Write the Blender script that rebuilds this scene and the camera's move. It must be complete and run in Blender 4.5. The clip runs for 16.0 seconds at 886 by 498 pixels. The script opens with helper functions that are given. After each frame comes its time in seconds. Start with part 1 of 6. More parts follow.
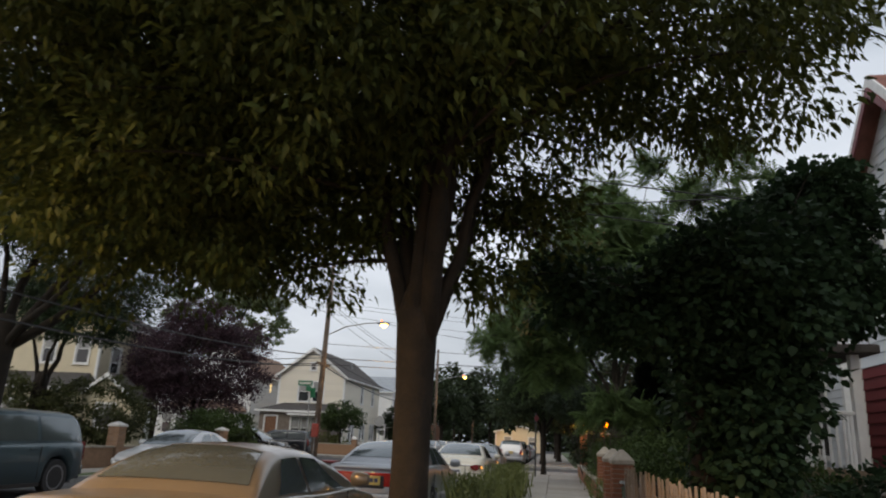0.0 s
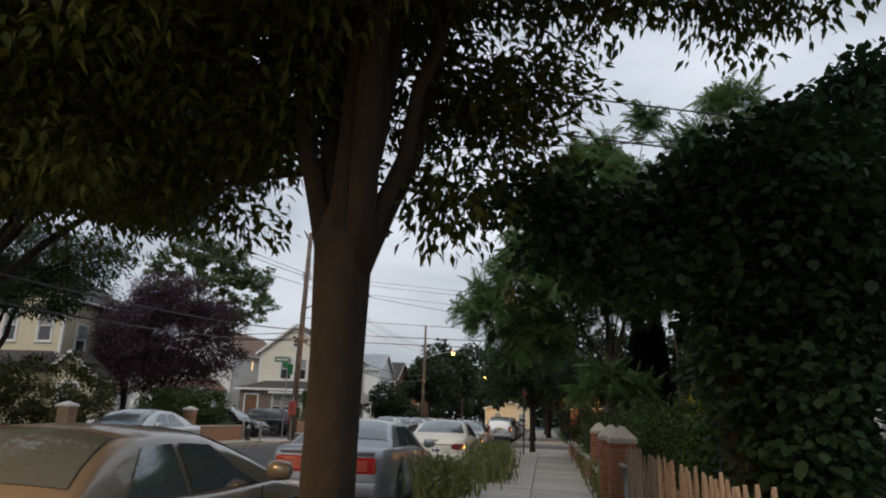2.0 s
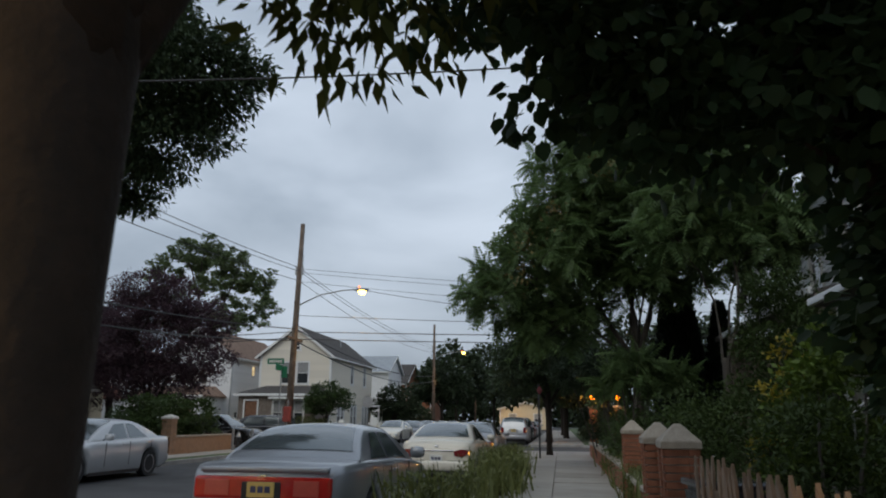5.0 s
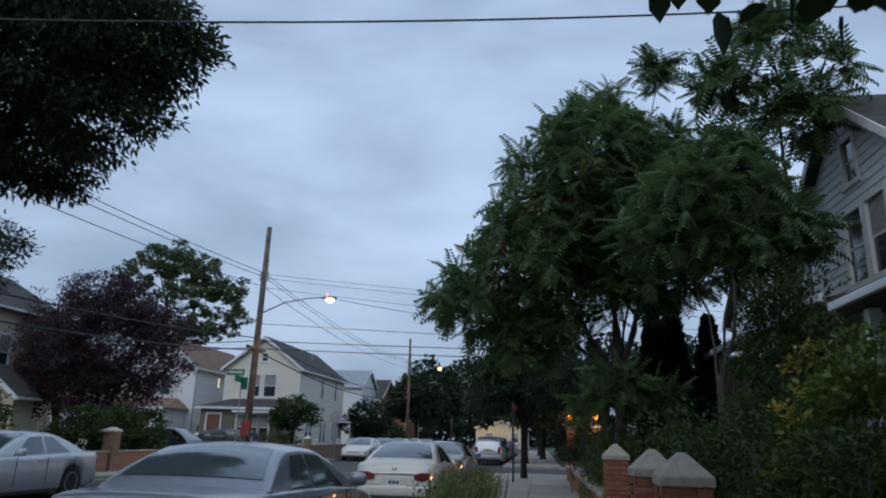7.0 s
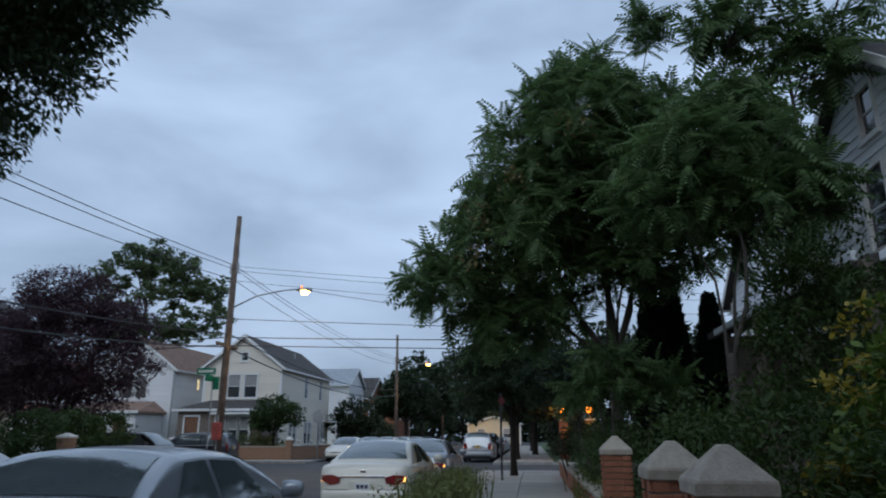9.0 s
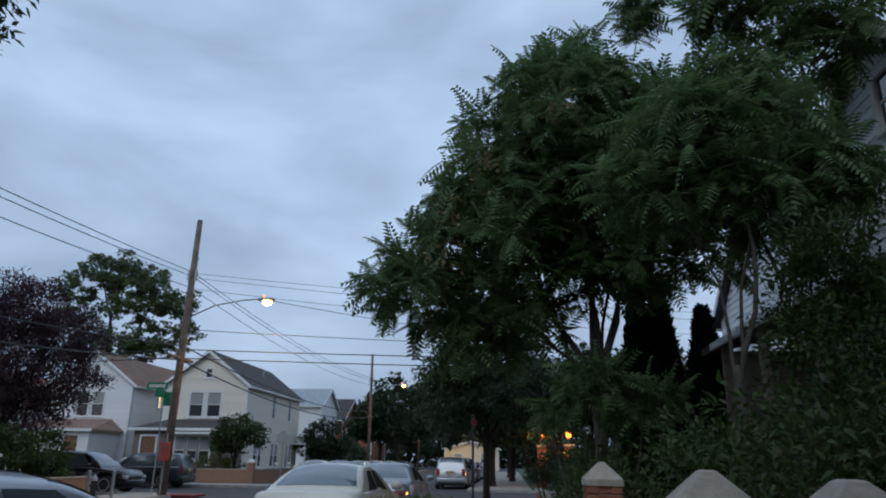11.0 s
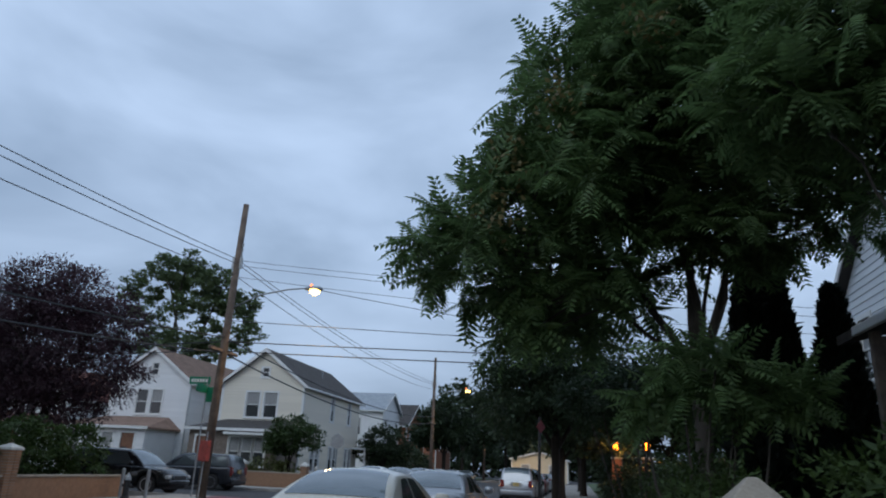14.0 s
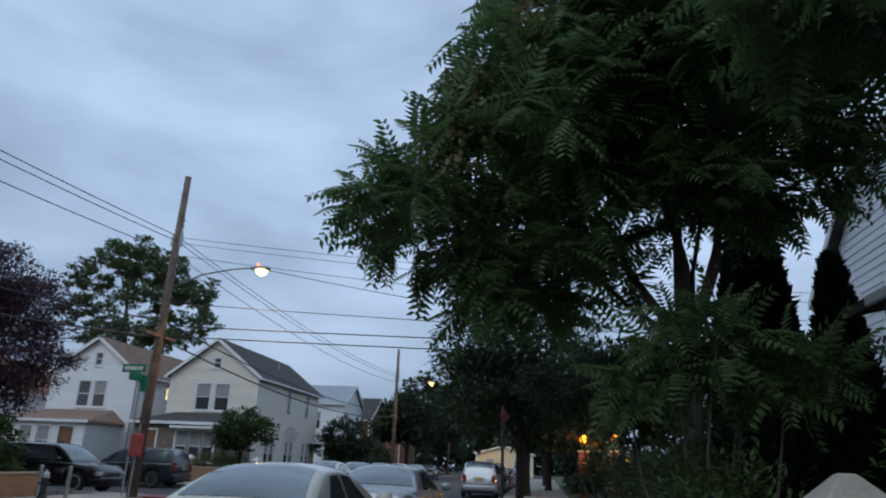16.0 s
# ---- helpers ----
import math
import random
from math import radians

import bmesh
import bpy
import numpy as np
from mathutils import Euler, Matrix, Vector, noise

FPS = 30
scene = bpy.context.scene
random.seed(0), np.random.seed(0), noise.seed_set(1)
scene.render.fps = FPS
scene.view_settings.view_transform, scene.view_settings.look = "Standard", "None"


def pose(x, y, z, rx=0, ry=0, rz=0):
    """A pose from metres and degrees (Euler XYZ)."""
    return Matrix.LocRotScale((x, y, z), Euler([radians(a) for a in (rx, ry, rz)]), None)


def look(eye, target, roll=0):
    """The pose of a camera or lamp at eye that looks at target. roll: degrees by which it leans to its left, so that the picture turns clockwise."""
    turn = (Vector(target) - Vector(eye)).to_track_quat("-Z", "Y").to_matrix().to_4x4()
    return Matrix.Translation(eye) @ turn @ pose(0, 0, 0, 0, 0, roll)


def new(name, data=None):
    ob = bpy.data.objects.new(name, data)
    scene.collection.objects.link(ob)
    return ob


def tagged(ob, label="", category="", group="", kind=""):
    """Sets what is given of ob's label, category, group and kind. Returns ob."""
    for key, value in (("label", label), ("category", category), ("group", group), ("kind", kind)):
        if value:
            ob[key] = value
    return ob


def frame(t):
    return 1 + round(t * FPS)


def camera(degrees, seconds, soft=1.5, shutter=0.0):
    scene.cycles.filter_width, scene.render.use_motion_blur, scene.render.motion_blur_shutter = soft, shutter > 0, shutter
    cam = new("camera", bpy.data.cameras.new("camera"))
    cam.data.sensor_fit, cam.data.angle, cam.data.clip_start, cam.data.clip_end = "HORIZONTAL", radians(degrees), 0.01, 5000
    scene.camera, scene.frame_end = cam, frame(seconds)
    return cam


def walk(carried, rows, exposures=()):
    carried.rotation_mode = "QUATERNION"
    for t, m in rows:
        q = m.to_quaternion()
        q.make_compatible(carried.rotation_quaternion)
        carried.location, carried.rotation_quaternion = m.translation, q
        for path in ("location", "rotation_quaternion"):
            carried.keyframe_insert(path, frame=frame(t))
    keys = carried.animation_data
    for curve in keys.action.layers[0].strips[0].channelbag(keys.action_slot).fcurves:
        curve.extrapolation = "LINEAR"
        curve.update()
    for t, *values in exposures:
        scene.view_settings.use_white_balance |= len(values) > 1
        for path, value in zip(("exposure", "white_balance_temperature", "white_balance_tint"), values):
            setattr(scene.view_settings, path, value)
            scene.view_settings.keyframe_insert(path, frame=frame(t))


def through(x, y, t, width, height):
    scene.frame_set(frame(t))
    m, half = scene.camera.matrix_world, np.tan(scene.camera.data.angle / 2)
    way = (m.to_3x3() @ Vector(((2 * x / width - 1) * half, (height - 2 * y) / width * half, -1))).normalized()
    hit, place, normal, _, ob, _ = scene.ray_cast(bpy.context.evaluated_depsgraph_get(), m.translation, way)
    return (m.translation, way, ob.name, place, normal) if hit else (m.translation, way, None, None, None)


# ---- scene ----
cam = camera(66.1, 16.0, 2.0, 0.35)
METRES, EYE, TILT, LEAN, TURN = 15.5, 1.5, -2.55, 1.3, 10.0
ROWS = [
    (0.0, 0.0, 0.0, 0.0, -1.26, 18.26, -3.82),
    (0.5, 0.0062, 0.0351, 0.0013, -2.46, 18.52, -1.92),
    (1.0, 0.0126, 0.0645, 0.0031, -1.86, 17.8, -2.58),
    (1.5, 0.0168, 0.1013, 0.0048, -3.44, 17.65, -1.91),
    (2.0, 0.0267, 0.1334, 0.0072, -1.91, 16.5, -3.17),
    (2.5, 0.0289, 0.1635, 0.0096, -6.25, 17.53, -3.33),
    (3.0, 0.0364, 0.198, 0.0115, -0.63, 18.07, -3.11),
    (3.5, 0.0378, 0.2293, 0.0121, -0.64, 17.98, -3.35),
    (4.0, 0.0469, 0.2628, 0.0133, -1.09, 17.36, -1.56),
    (4.5, 0.0508, 0.2944, 0.0137, -0.35, 16.63, -1.68),
    (7.0, 0.0809, 0.4359, 0.0238, -2.45, 18.12, -2.68),
    (7.5, 0.0876, 0.4633, 0.0256, -0.41, 18.76, -2.19),
    (8.0, 0.092, 0.4944, 0.0264, -0.68, 18.19, -2.1),
    (8.5, 0.1018, 0.5213, 0.0279, -1.48, 18.27, -1.24),
    (9.0, 0.1092, 0.5528, 0.0287, -2.88, 17.93, -1.14),
    (9.5, 0.1184, 0.581, 0.0306, -6.02, 18.61, -1.0),
    (12.0, 0.1495, 0.7306, 0.0355, -3.52, 20.02, -2.77),
    (12.5, 0.1511, 0.7598, 0.0366, -2.99, 19.24, -3.15),
    (13.0, 0.1595, 0.7933, 0.0391, -1.33, 19.1, -3.63),
    (13.5, 0.161, 0.8213, 0.039, -0.57, 19.41, -4.8),
    (14.0, 0.1643, 0.8553, 0.0409, 0.67, 20.4, -3.87),
    (14.5, 0.1644, 0.8877, 0.0411, 2.73, 20.1, -3.53),
    (15.0, 0.1705, 0.916, 0.0414, 1.26, 20.35, -2.28),
    (15.5, 0.1788, 0.9473, 0.045, 0.47, 20.28, -3.16),
    (16.0, 0.182, 0.9776, 0.0472, -2.08, 20.16, -3.46),
]
walk(cam, [(t, pose(0, 0, EYE, TILT, LEAN, TURN) @ pose(METRES * x, METRES * y, METRES * z, 90 + pitch, roll, yaw)) for t, x, y, z, yaw, pitch, roll in ROWS],
     exposures=((0.0, 0.66, 8700, 9), (2.5, 0.58, 8600, 9), (4.7, 0.36, 8000, 6), (7.0, 0.3, 6450, 4), (16.0, 0.3, 6400, 4)))

# ---------------------------------------------------------------- world and light
world = bpy.data.worlds.new("dusk_sky")
scene.world = world
world.use_nodes = True
wn, wl = world.node_tree.nodes, world.node_tree.links
wn.clear()
w_out = wn.new("ShaderNodeOutputWorld")
w_bg = wn.new("ShaderNodeBackground")
w_sky = wn.new("ShaderNodeTexSky")
w_sky.sky_type = "NISHITA"
w_sky.sun_disc = False
w_sky.sun_elevation = radians(3.0)
w_sky.sun_rotation = radians(200)
w_tc = wn.new("ShaderNodeTexCoord")
w_map = wn.new("ShaderNodeMapping")
w_map.inputs["Scale"].default_value = (1.0, 1.0, 2.6)
w_noise = wn.new("ShaderNodeTexNoise")
w_noise.inputs["Scale"].default_value = 2.3
w_noise.inputs["Detail"].default_value = 5.0
w_noise.inputs["Roughness"].default_value = 0.45
w_noise.inputs["Distortion"].default_value = 0.35
w_ramp = wn.new("ShaderNodeValToRGB")
w_ramp.color_ramp.elements[0].position = 0.33
w_ramp.color_ramp.elements[0].color = (0.255, 0.335, 0.495, 1)
w_ramp.color_ramp.elements[1].position = 0.68
w_ramp.color_ramp.elements[1].color = (0.50, 0.615, 0.86, 1)
w_mix = wn.new("ShaderNodeMix")
w_mix.data_type = "RGBA"
w_mix.inputs["Factor"].default_value = 0.9
wl.new(w_tc.outputs["Generated"], w_map.inputs["Vector"])
wl.new(w_map.outputs["Vector"], w_noise.inputs["Vector"])
wl.new(w_noise.outputs["Fac"], w_ramp.inputs["Fac"])
w_dim = wn.new("ShaderNodeMix")
w_dim.data_type = "RGBA"
w_dim.blend_type = "MULTIPLY"
w_dim.inputs["Factor"].default_value = 1.0
w_dim.inputs["B"].default_value = (0.1, 0.1, 0.1, 1)
wl.new(w_sky.outputs["Color"], w_dim.inputs["A"])
wl.new(w_dim.outputs["Result"], w_mix.inputs["A"])
wl.new(w_ramp.outputs["Color"], w_mix.inputs["B"])
# the cloud deck dims towards the horizon
w_sep = wn.new("ShaderNodeSeparateXYZ")
w_low = wn.new("ShaderNodeMapRange")
w_low.inputs["From Max"].default_value = 0.32
w_low.inputs["To Min"].default_value = 0.78
w_low.inputs["To Max"].default_value = 1.03
w_deck = wn.new("ShaderNodeVectorMath")
w_deck.operation = "SCALE"
wl.new(w_tc.outputs["Generated"], w_sep.inputs["Vector"])
wl.new(w_sep.outputs["Z"], w_low.inputs["Value"])
wl.new(w_mix.outputs["Result"], w_deck.inputs["Vector"])
wl.new(w_low.outputs["Result"], w_deck.inputs["Scale"])
wl.new(w_deck.outputs["Vector"], w_bg.inputs["Color"])
w_bg.inputs["Strength"].default_value = 1.0
wl.new(w_bg.outputs["Background"], w_out.inputs["Surface"])

sun_data = bpy.data.lights.new("overcast_sun", "SUN")
sun_data.energy = 0.5
sun_data.angle = radians(40)
sun_data.color = (0.92, 0.95, 1.0)
sun = new("overcast_sun", sun_data)
sun.matrix_basis = look((-20, -40, 60), (0, 20, 0))


# ---------------------------------------------------------------- materials
def mat(name, color, rough=0.7, vary=0.25, scale=6.0, bump=0.2, metallic=0.0, fine=60.0, coat=0.0, random_by=None, tint=None, spec=0.5):
    """A procedural surface: colour varied at two scales, relief, and its gloss."""
    m = bpy.data.materials.new(name)
    m.use_nodes = True
    n, l = m.node_tree.nodes, m.node_tree.links
    b = n["Principled BSDF"]
    b.inputs["Roughness"].default_value = rough
    b.inputs["Metallic"].default_value = metallic
    b.inputs["Coat Weight"].default_value = coat
    b.inputs["Specular IOR Level"].default_value = spec
    tc = n.new("ShaderNodeTexCoord")
    big, small = n.new("ShaderNodeTexNoise"), n.new("ShaderNodeTexNoise")
    big.inputs["Scale"].default_value, small.inputs["Scale"].default_value = scale, fine
    big.inputs["Detail"].default_value, small.inputs["Detail"].default_value = 4, 3
    for t in (big, small):
        l.new(tc.outputs["Object"], t.inputs["Vector"])
    add = n.new("ShaderNodeMath")
    add.operation = "MULTIPLY_ADD"
    add.inputs[1].default_value = 0.4
    l.new(small.outputs["Fac"], add.inputs[0])
    l.new(big.outputs["Fac"], add.inputs[2])
    last = add
    if random_by:
        info = n.new("ShaderNodeObjectInfo" if random_by == "object" else "ShaderNodeNewGeometry")
        more = n.new("ShaderNodeMath")
        more.operation = "MULTIPLY_ADD"
        more.inputs[1].default_value = 0.5
        l.new(info.outputs["Random" if random_by == "object" else "Random Per Island"], more.inputs[0])
        l.new(add.outputs[0], more.inputs[2])
        last = more
    ramp = n.new("ShaderNodeValToRGB")
    lo = tuple(c * (1 - vary) for c in color)
    hi = tint or tuple(min(0.9, c * (1 + vary)) for c in color)
    top = 1.35 if random_by else 0.95
    span = n.new("ShaderNodeMapRange")
    span.inputs["From Min"].default_value, span.inputs["From Max"].default_value = 0.45, top
    l.new(last.outputs[0], span.inputs["Value"])
    ramp.color_ramp.elements[0].color = (*lo, 1)
    ramp.color_ramp.elements[1].color = (*hi, 1)
    l.new(span.outputs[0], ramp.inputs["Fac"])
    l.new(ramp.outputs["Color"], b.inputs["Base Color"])
    if bump:
        bp = n.new("ShaderNodeBump")
        bp.inputs["Strength"].default_value, bp.inputs["Distance"].default_value = bump, 0.02
        l.new(add.outputs[0], bp.inputs["Height"])
        l.new(bp.outputs["Normal"], b.inputs["Normal"])
    return m


def glow(name, color, strength):
    m = bpy.data.materials.new(name)
    m.use_nodes = True
    b = m.node_tree.nodes["Principled BSDF"]
    b.inputs["Base Color"].default_value = (*color, 1)
    b.inputs["Emission Color"].default_value = (*color, 1)
    b.inputs["Emission Strength"].default_value = strength
    return m


def leaf_mat(name, color, vary=0.45, tint=None, spec=0.35, through=0.3):
    """Leaves: each leaf its own shade, a little light coming through."""
    m = mat(name, color, 0.55, vary, 0.35, 0.0, fine=3.0, random_by="island", tint=tint, spec=spec)
    n, l = m.node_tree.nodes, m.node_tree.links
    b, out = n["Principled BSDF"], n["Material Output"]
    tr, mix = n.new("ShaderNodeBsdfTranslucent"), n.new("ShaderNodeMixShader")
    mix.inputs["Fac"].default_value = through
    src = b.inputs["Base Color"].links[0].from_socket
    l.new(src, tr.inputs["Color"])
    l.new(b.outputs[0], mix.inputs[1])
    l.new(tr.outputs[0], mix.inputs[2])
    l.new(mix.outputs[0], out.inputs["Surface"])
    return m


M_ASPHALT = mat("asphalt", (0.055, 0.055, 0.057), 0.85, 0.35, 0.8, 0.5, fine=90)
M_CONCRETE = mat("pavement_concrete", (0.33, 0.31, 0.28), 0.9, 0.25, 1.5, 0.3, fine=70, random_by="object")
M_KERB = mat("kerb_stone", (0.30, 0.29, 0.27), 0.9, 0.3, 3, 0.4)
M_SOIL = mat("soil", (0.06, 0.045, 0.03), 0.95, 0.5, 2, 0.6)
M_LAWN = mat("lawn", (0.055, 0.085, 0.03), 0.95, 0.5, 1.2, 0.8, fine=40)
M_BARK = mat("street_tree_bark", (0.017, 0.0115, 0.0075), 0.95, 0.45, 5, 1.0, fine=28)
M_BARK_GREY = mat("smooth_grey_bark", (0.065, 0.056, 0.047), 0.9, 0.35, 4, 0.6, fine=40)
M_BRICK = mat("red_brick", (0.26, 0.10, 0.055), 0.9, 0.35, 9, 0.5, fine=80, random_by="object")
M_MORTAR = mat("mortar", (0.28, 0.25, 0.22), 0.95, 0.2, 8, 0.4)
M_CAP = mat("cast_stone_cap", (0.36, 0.31, 0.25), 0.9, 0.3, 7, 0.4)
M_TANBRICK = mat("tan_brick", (0.29, 0.165, 0.10), 0.9, 0.3, 9, 0.4, random_by="object")
M_WHITECAP = mat("white_stone_cap", (0.62, 0.60, 0.56), 0.8, 0.15, 7, 0.2)
M_WOODPOLE = mat("weathered_pole_wood", (0.15, 0.11, 0.085), 0.95, 0.4, 3, 0.8, fine=45)
M_WIRE = mat("black_cable", (0.03, 0.03, 0.032), 0.6, 0.2, 10, 0.0)
M_STEEL = mat("galvanised_steel", (0.35, 0.36, 0.37), 0.45, 0.2, 12, 0.1, metallic=0.8)
M_DARKSTEEL = mat("dark_painted_steel", (0.03, 0.03, 0.032), 0.5, 0.3, 12, 0.1)
M_SIGNGREEN = mat("street_sign_green", (0.0, 0.16, 0.08), 0.5, 0.1, 6, 0.0)
M_SIGNWHITE = mat("sign_white", (0.75, 0.75, 0.72), 0.5, 0.08, 6, 0.0)
M_SIGNRED = mat("sign_red", (0.16, 0.022, 0.025), 0.5, 0.15, 6, 0.0)
M_SIGNBACK = mat("sign_bare_metal_back", (0.4, 0.4, 0.4), 0.5, 0.15, 6, 0.0, metallic=0.7)
M_BOXRED = mat("faded_red_paint", (0.28, 0.045, 0.035), 0.6, 0.3, 8, 0.1)
M_SIDING_CREAM = mat("cream_vinyl_siding", (0.76, 0.69, 0.58), 0.6, 0.08, 1.5, 0.05, random_by="object")
M_SIDING_WHITE = mat("white_vinyl_siding", (0.76, 0.75, 0.75), 0.6, 0.08, 1.5, 0.05, random_by="object")
M_SIDING_GREY = mat("pale_grey_siding", (0.68, 0.70, 0.72), 0.6, 0.08, 1.5, 0.05, random_by="object")
M_SIDING_RED = mat("dark_red_shingle_siding", (0.16, 0.022, 0.025), 0.75, 0.25, 2, 0.2, random_by="object")
M_SIDING_YELLOW = mat("cream_yellow_stucco", (0.62, 0.53, 0.38), 0.85, 0.1, 2, 0.2, random_by="object")
M_WHITE = mat("white_trim_paint", (0.74, 0.73, 0.71), 0.5, 0.08, 5, 0.05)
M_ROOF_GREY = mat("charcoal_asphalt_shingles", (0.062, 0.054, 0.05), 0.95, 0.3, 3, 0.6, fine=25)
M_ROOF_BROWN = mat("brown_asphalt_shingles", (0.20, 0.125, 0.09), 0.95, 0.3, 3, 0.6, fine=25)
M_ROOF_RED = mat("red_brown_shingles", (0.22, 0.09, 0.07), 0.95, 0.3, 3, 0.6, fine=25)
M_ROOF_PALE = mat("pale_grey_shingles", (0.32, 0.35, 0.38), 0.9, 0.15, 3, 0.4, fine=25)
M_DOOR_BROWN = mat("brown_wood_door", (0.20, 0.09, 0.05), 0.5, 0.3, 5, 0.1)
M_DOOR_RED = mat("red_door_paint", (0.25, 0.03, 0.03), 0.5, 0.2, 5, 0.1)
M_CURTAIN = mat("pale_curtain", (0.30, 0.295, 0.29), 0.9, 0.2, 9, 0.2)
M_STUCCO_BROWN = mat("brown_stone_facing", (0.19, 0.15, 0.125), 0.9, 0.35, 6, 0.5)
M_DARKROOM = mat("dark_interior", (0.04, 0.04, 0.042), 0.9, 0.2, 3, 0.0)
M_BLACKPLASTIC = mat("black_plastic", (0.02, 0.02, 0.022), 0.5, 0.2, 12, 0.05)
M_TYRE = mat("tyre_rubber", (0.025, 0.025, 0.026), 0.85, 0.2, 20, 0.2)
M_RIM = mat("alloy_rim", (0.45, 0.45, 0.47), 0.3, 0.1, 12, 0.0, metallic=0.9)
M_WOODFENCE = mat("weathered_fence_wood", (0.24, 0.17, 0.12), 0.9, 0.35, 6, 0.4, random_by="object")
M_AWNING = mat("brown_porch_shingles", (0.24, 0.15, 0.11), 0.9, 0.3, 3, 0.4)


def paint(name, color, rough=0.28, metallic=0.35):
    return mat(name, color, rough, 0.08, 1.2, 0.0, metallic=metallic, fine=200, coat=0.6)


M_TAUPE = paint("taupe_car_paint", (0.20, 0.165, 0.13))
M_SILVER = paint("silver_blue_car_paint", (0.30, 0.32, 0.345), 0.32, 0.5)
M_PEARL = paint("pearl_white_car_paint", (0.68, 0.64, 0.55), 0.28, 0.0)
M_GREY = paint("silver_grey_car_paint", (0.38, 0.39, 0.41), 0.3, 0.5)
M_PALESILVER = paint("pale_silver_car_paint", (0.56, 0.57, 0.58), 0.3, 0.35)
M_BLACKPAINT = paint("black_car_paint", (0.012, 0.012, 0.014), 0.2, 0.2)
M_NAVY = paint("dark_grey_car_paint", (0.03, 0.033, 0.042), 0.25, 0.3)
M_TEAL = paint("dark_teal_car_paint", (0.05, 0.085, 0.10), 0.35, 0.4)
M_CARGLASS = mat("tinted_car_glass", (0.13, 0.155, 0.165), 0.07, 0.1, 3, 0.0, metallic=0.45, spec=0.9, coat=0.6)
M_TAIL = mat("red_lamp_lens", (0.48, 0.016, 0.014), 0.15, 0.2, 8, 0.0, coat=0.6)
M_TAILDARK = mat("dark_red_lamp_lens", (0.17, 0.010, 0.012), 0.12, 0.3, 8, 0.0, coat=0.6)
# emission stands in for the glint of unlit amber reflectors
M_REFLECTORGLOW = glow("amber_reflector_glint", (1.0, 0.42, 0.10), 3.0)
M_HEADLENS = mat("clear_lamp_lens", (0.5, 0.52, 0.54), 0.1, 0.1, 9, 0.0, coat=0.6)
M_PLATE = mat("number_plate_yellow", (0.72, 0.52, 0.16), 0.5, 0.08, 9, 0.0)
M_PLATEBAR = mat("plate_print_dark", (0.06, 0.06, 0.12), 0.6, 0.1, 9, 0.0)
M_CHROME = mat("chrome", (0.6, 0.6, 0.62), 0.12, 0.05, 9, 0.0, metallic=1.0)

M_LEAF_STREET = leaf_mat("street_tree_leaves", (0.042, 0.058, 0.017), tint=(0.09, 0.11, 0.03), spec=0.15, through=0.35)
M_LEAF_LINDEN = leaf_mat("linden_leaves", (0.026, 0.05, 0.024), spec=0.12)
M_LEAF_AIL = leaf_mat("ailanthus_leaves", (0.072, 0.13, 0.05), tint=(0.15, 0.235, 0.085), spec=0.45, through=0.42)
M_LEAF_AILTOP = leaf_mat("ailanthus_seed_clusters", (0.16, 0.13, 0.05))
M_LEAF_OAK = leaf_mat("oak_leaves", (0.03, 0.052, 0.024), tint=(0.055, 0.085, 0.04), spec=0.25)
M_LEAF_PLUM = leaf_mat("purple_plum_leaves", (0.04, 0.016, 0.024), tint=(0.085, 0.045, 0.06))
M_LEAF_BG = leaf_mat("locust_leaves", (0.095, 0.14, 0.065), tint=(0.15, 0.20, 0.085))
M_LEAF_FAR = leaf_mat("far_tree_leaves", (0.03, 0.046, 0.02))
# warm lamp light put into the leaf colour
M_LEAF_LAMPTINT = leaf_mat("painted_lamp_lit_leaves", (0.065, 0.072, 0.025))
M_LEAF_CYP = leaf_mat("cypress_foliage", (0.014, 0.022, 0.016))
M_LEAF_HEDGE = leaf_mat("hedge_leaves", (0.045, 0.075, 0.02))
M_LEAF_SHRUB = leaf_mat("shrub_leaves", (0.03, 0.052, 0.015), tint=(0.06, 0.095, 0.025), spec=0.2)
M_LEAF_YELLOW = leaf_mat("yellow_flowering_vine", (0.26, 0.22, 0.035), tint=(0.45, 0.35, 0.05))
M_LEAF_MOUND = leaf_mat("bright_vine_leaves", (0.07, 0.125, 0.022), tint=(0.14, 0.21, 0.035))
M_WEED = leaf_mat("tall_weeds", (0.10, 0.125, 0.04), tint=(0.19, 0.21, 0.07))

M_LAMPGLOW = glow("sodium_lamp_glow", (1.0, 0.58, 0.13), 9.0)
M_LANTERN = glow("orange_lantern_glow", (1.0, 0.26, 0.02), 2.6)
M_WINDOWLIT = glow("lit_window", (1.0, 0.75, 0.4), 0.9)


# ---------------------------------------------------------------- builders
def part(name, bm, material, parent=None, label="", smooth=False):
    """One bmesh as one mesh object under a thing or under a part."""
    me = bpy.data.meshes.new(name)
    bm.to_mesh(me)
    bm.free()
    me.materials.append(material)
    if smooth:
        me.polygons.foreach_set("use_smooth", [True] * len(me.polygons))
    ob = new(name, me)
    ob.parent = parent
    if label:
        ob["label"] = label
    return ob


def thing(name, label, category, group="", kind="", m=None):
    ob = new(name)
    ob.empty_display_size = 0.2
    tagged(ob, label, category, group, kind)
    if m is not None:
        ob.matrix_basis = m
    return ob


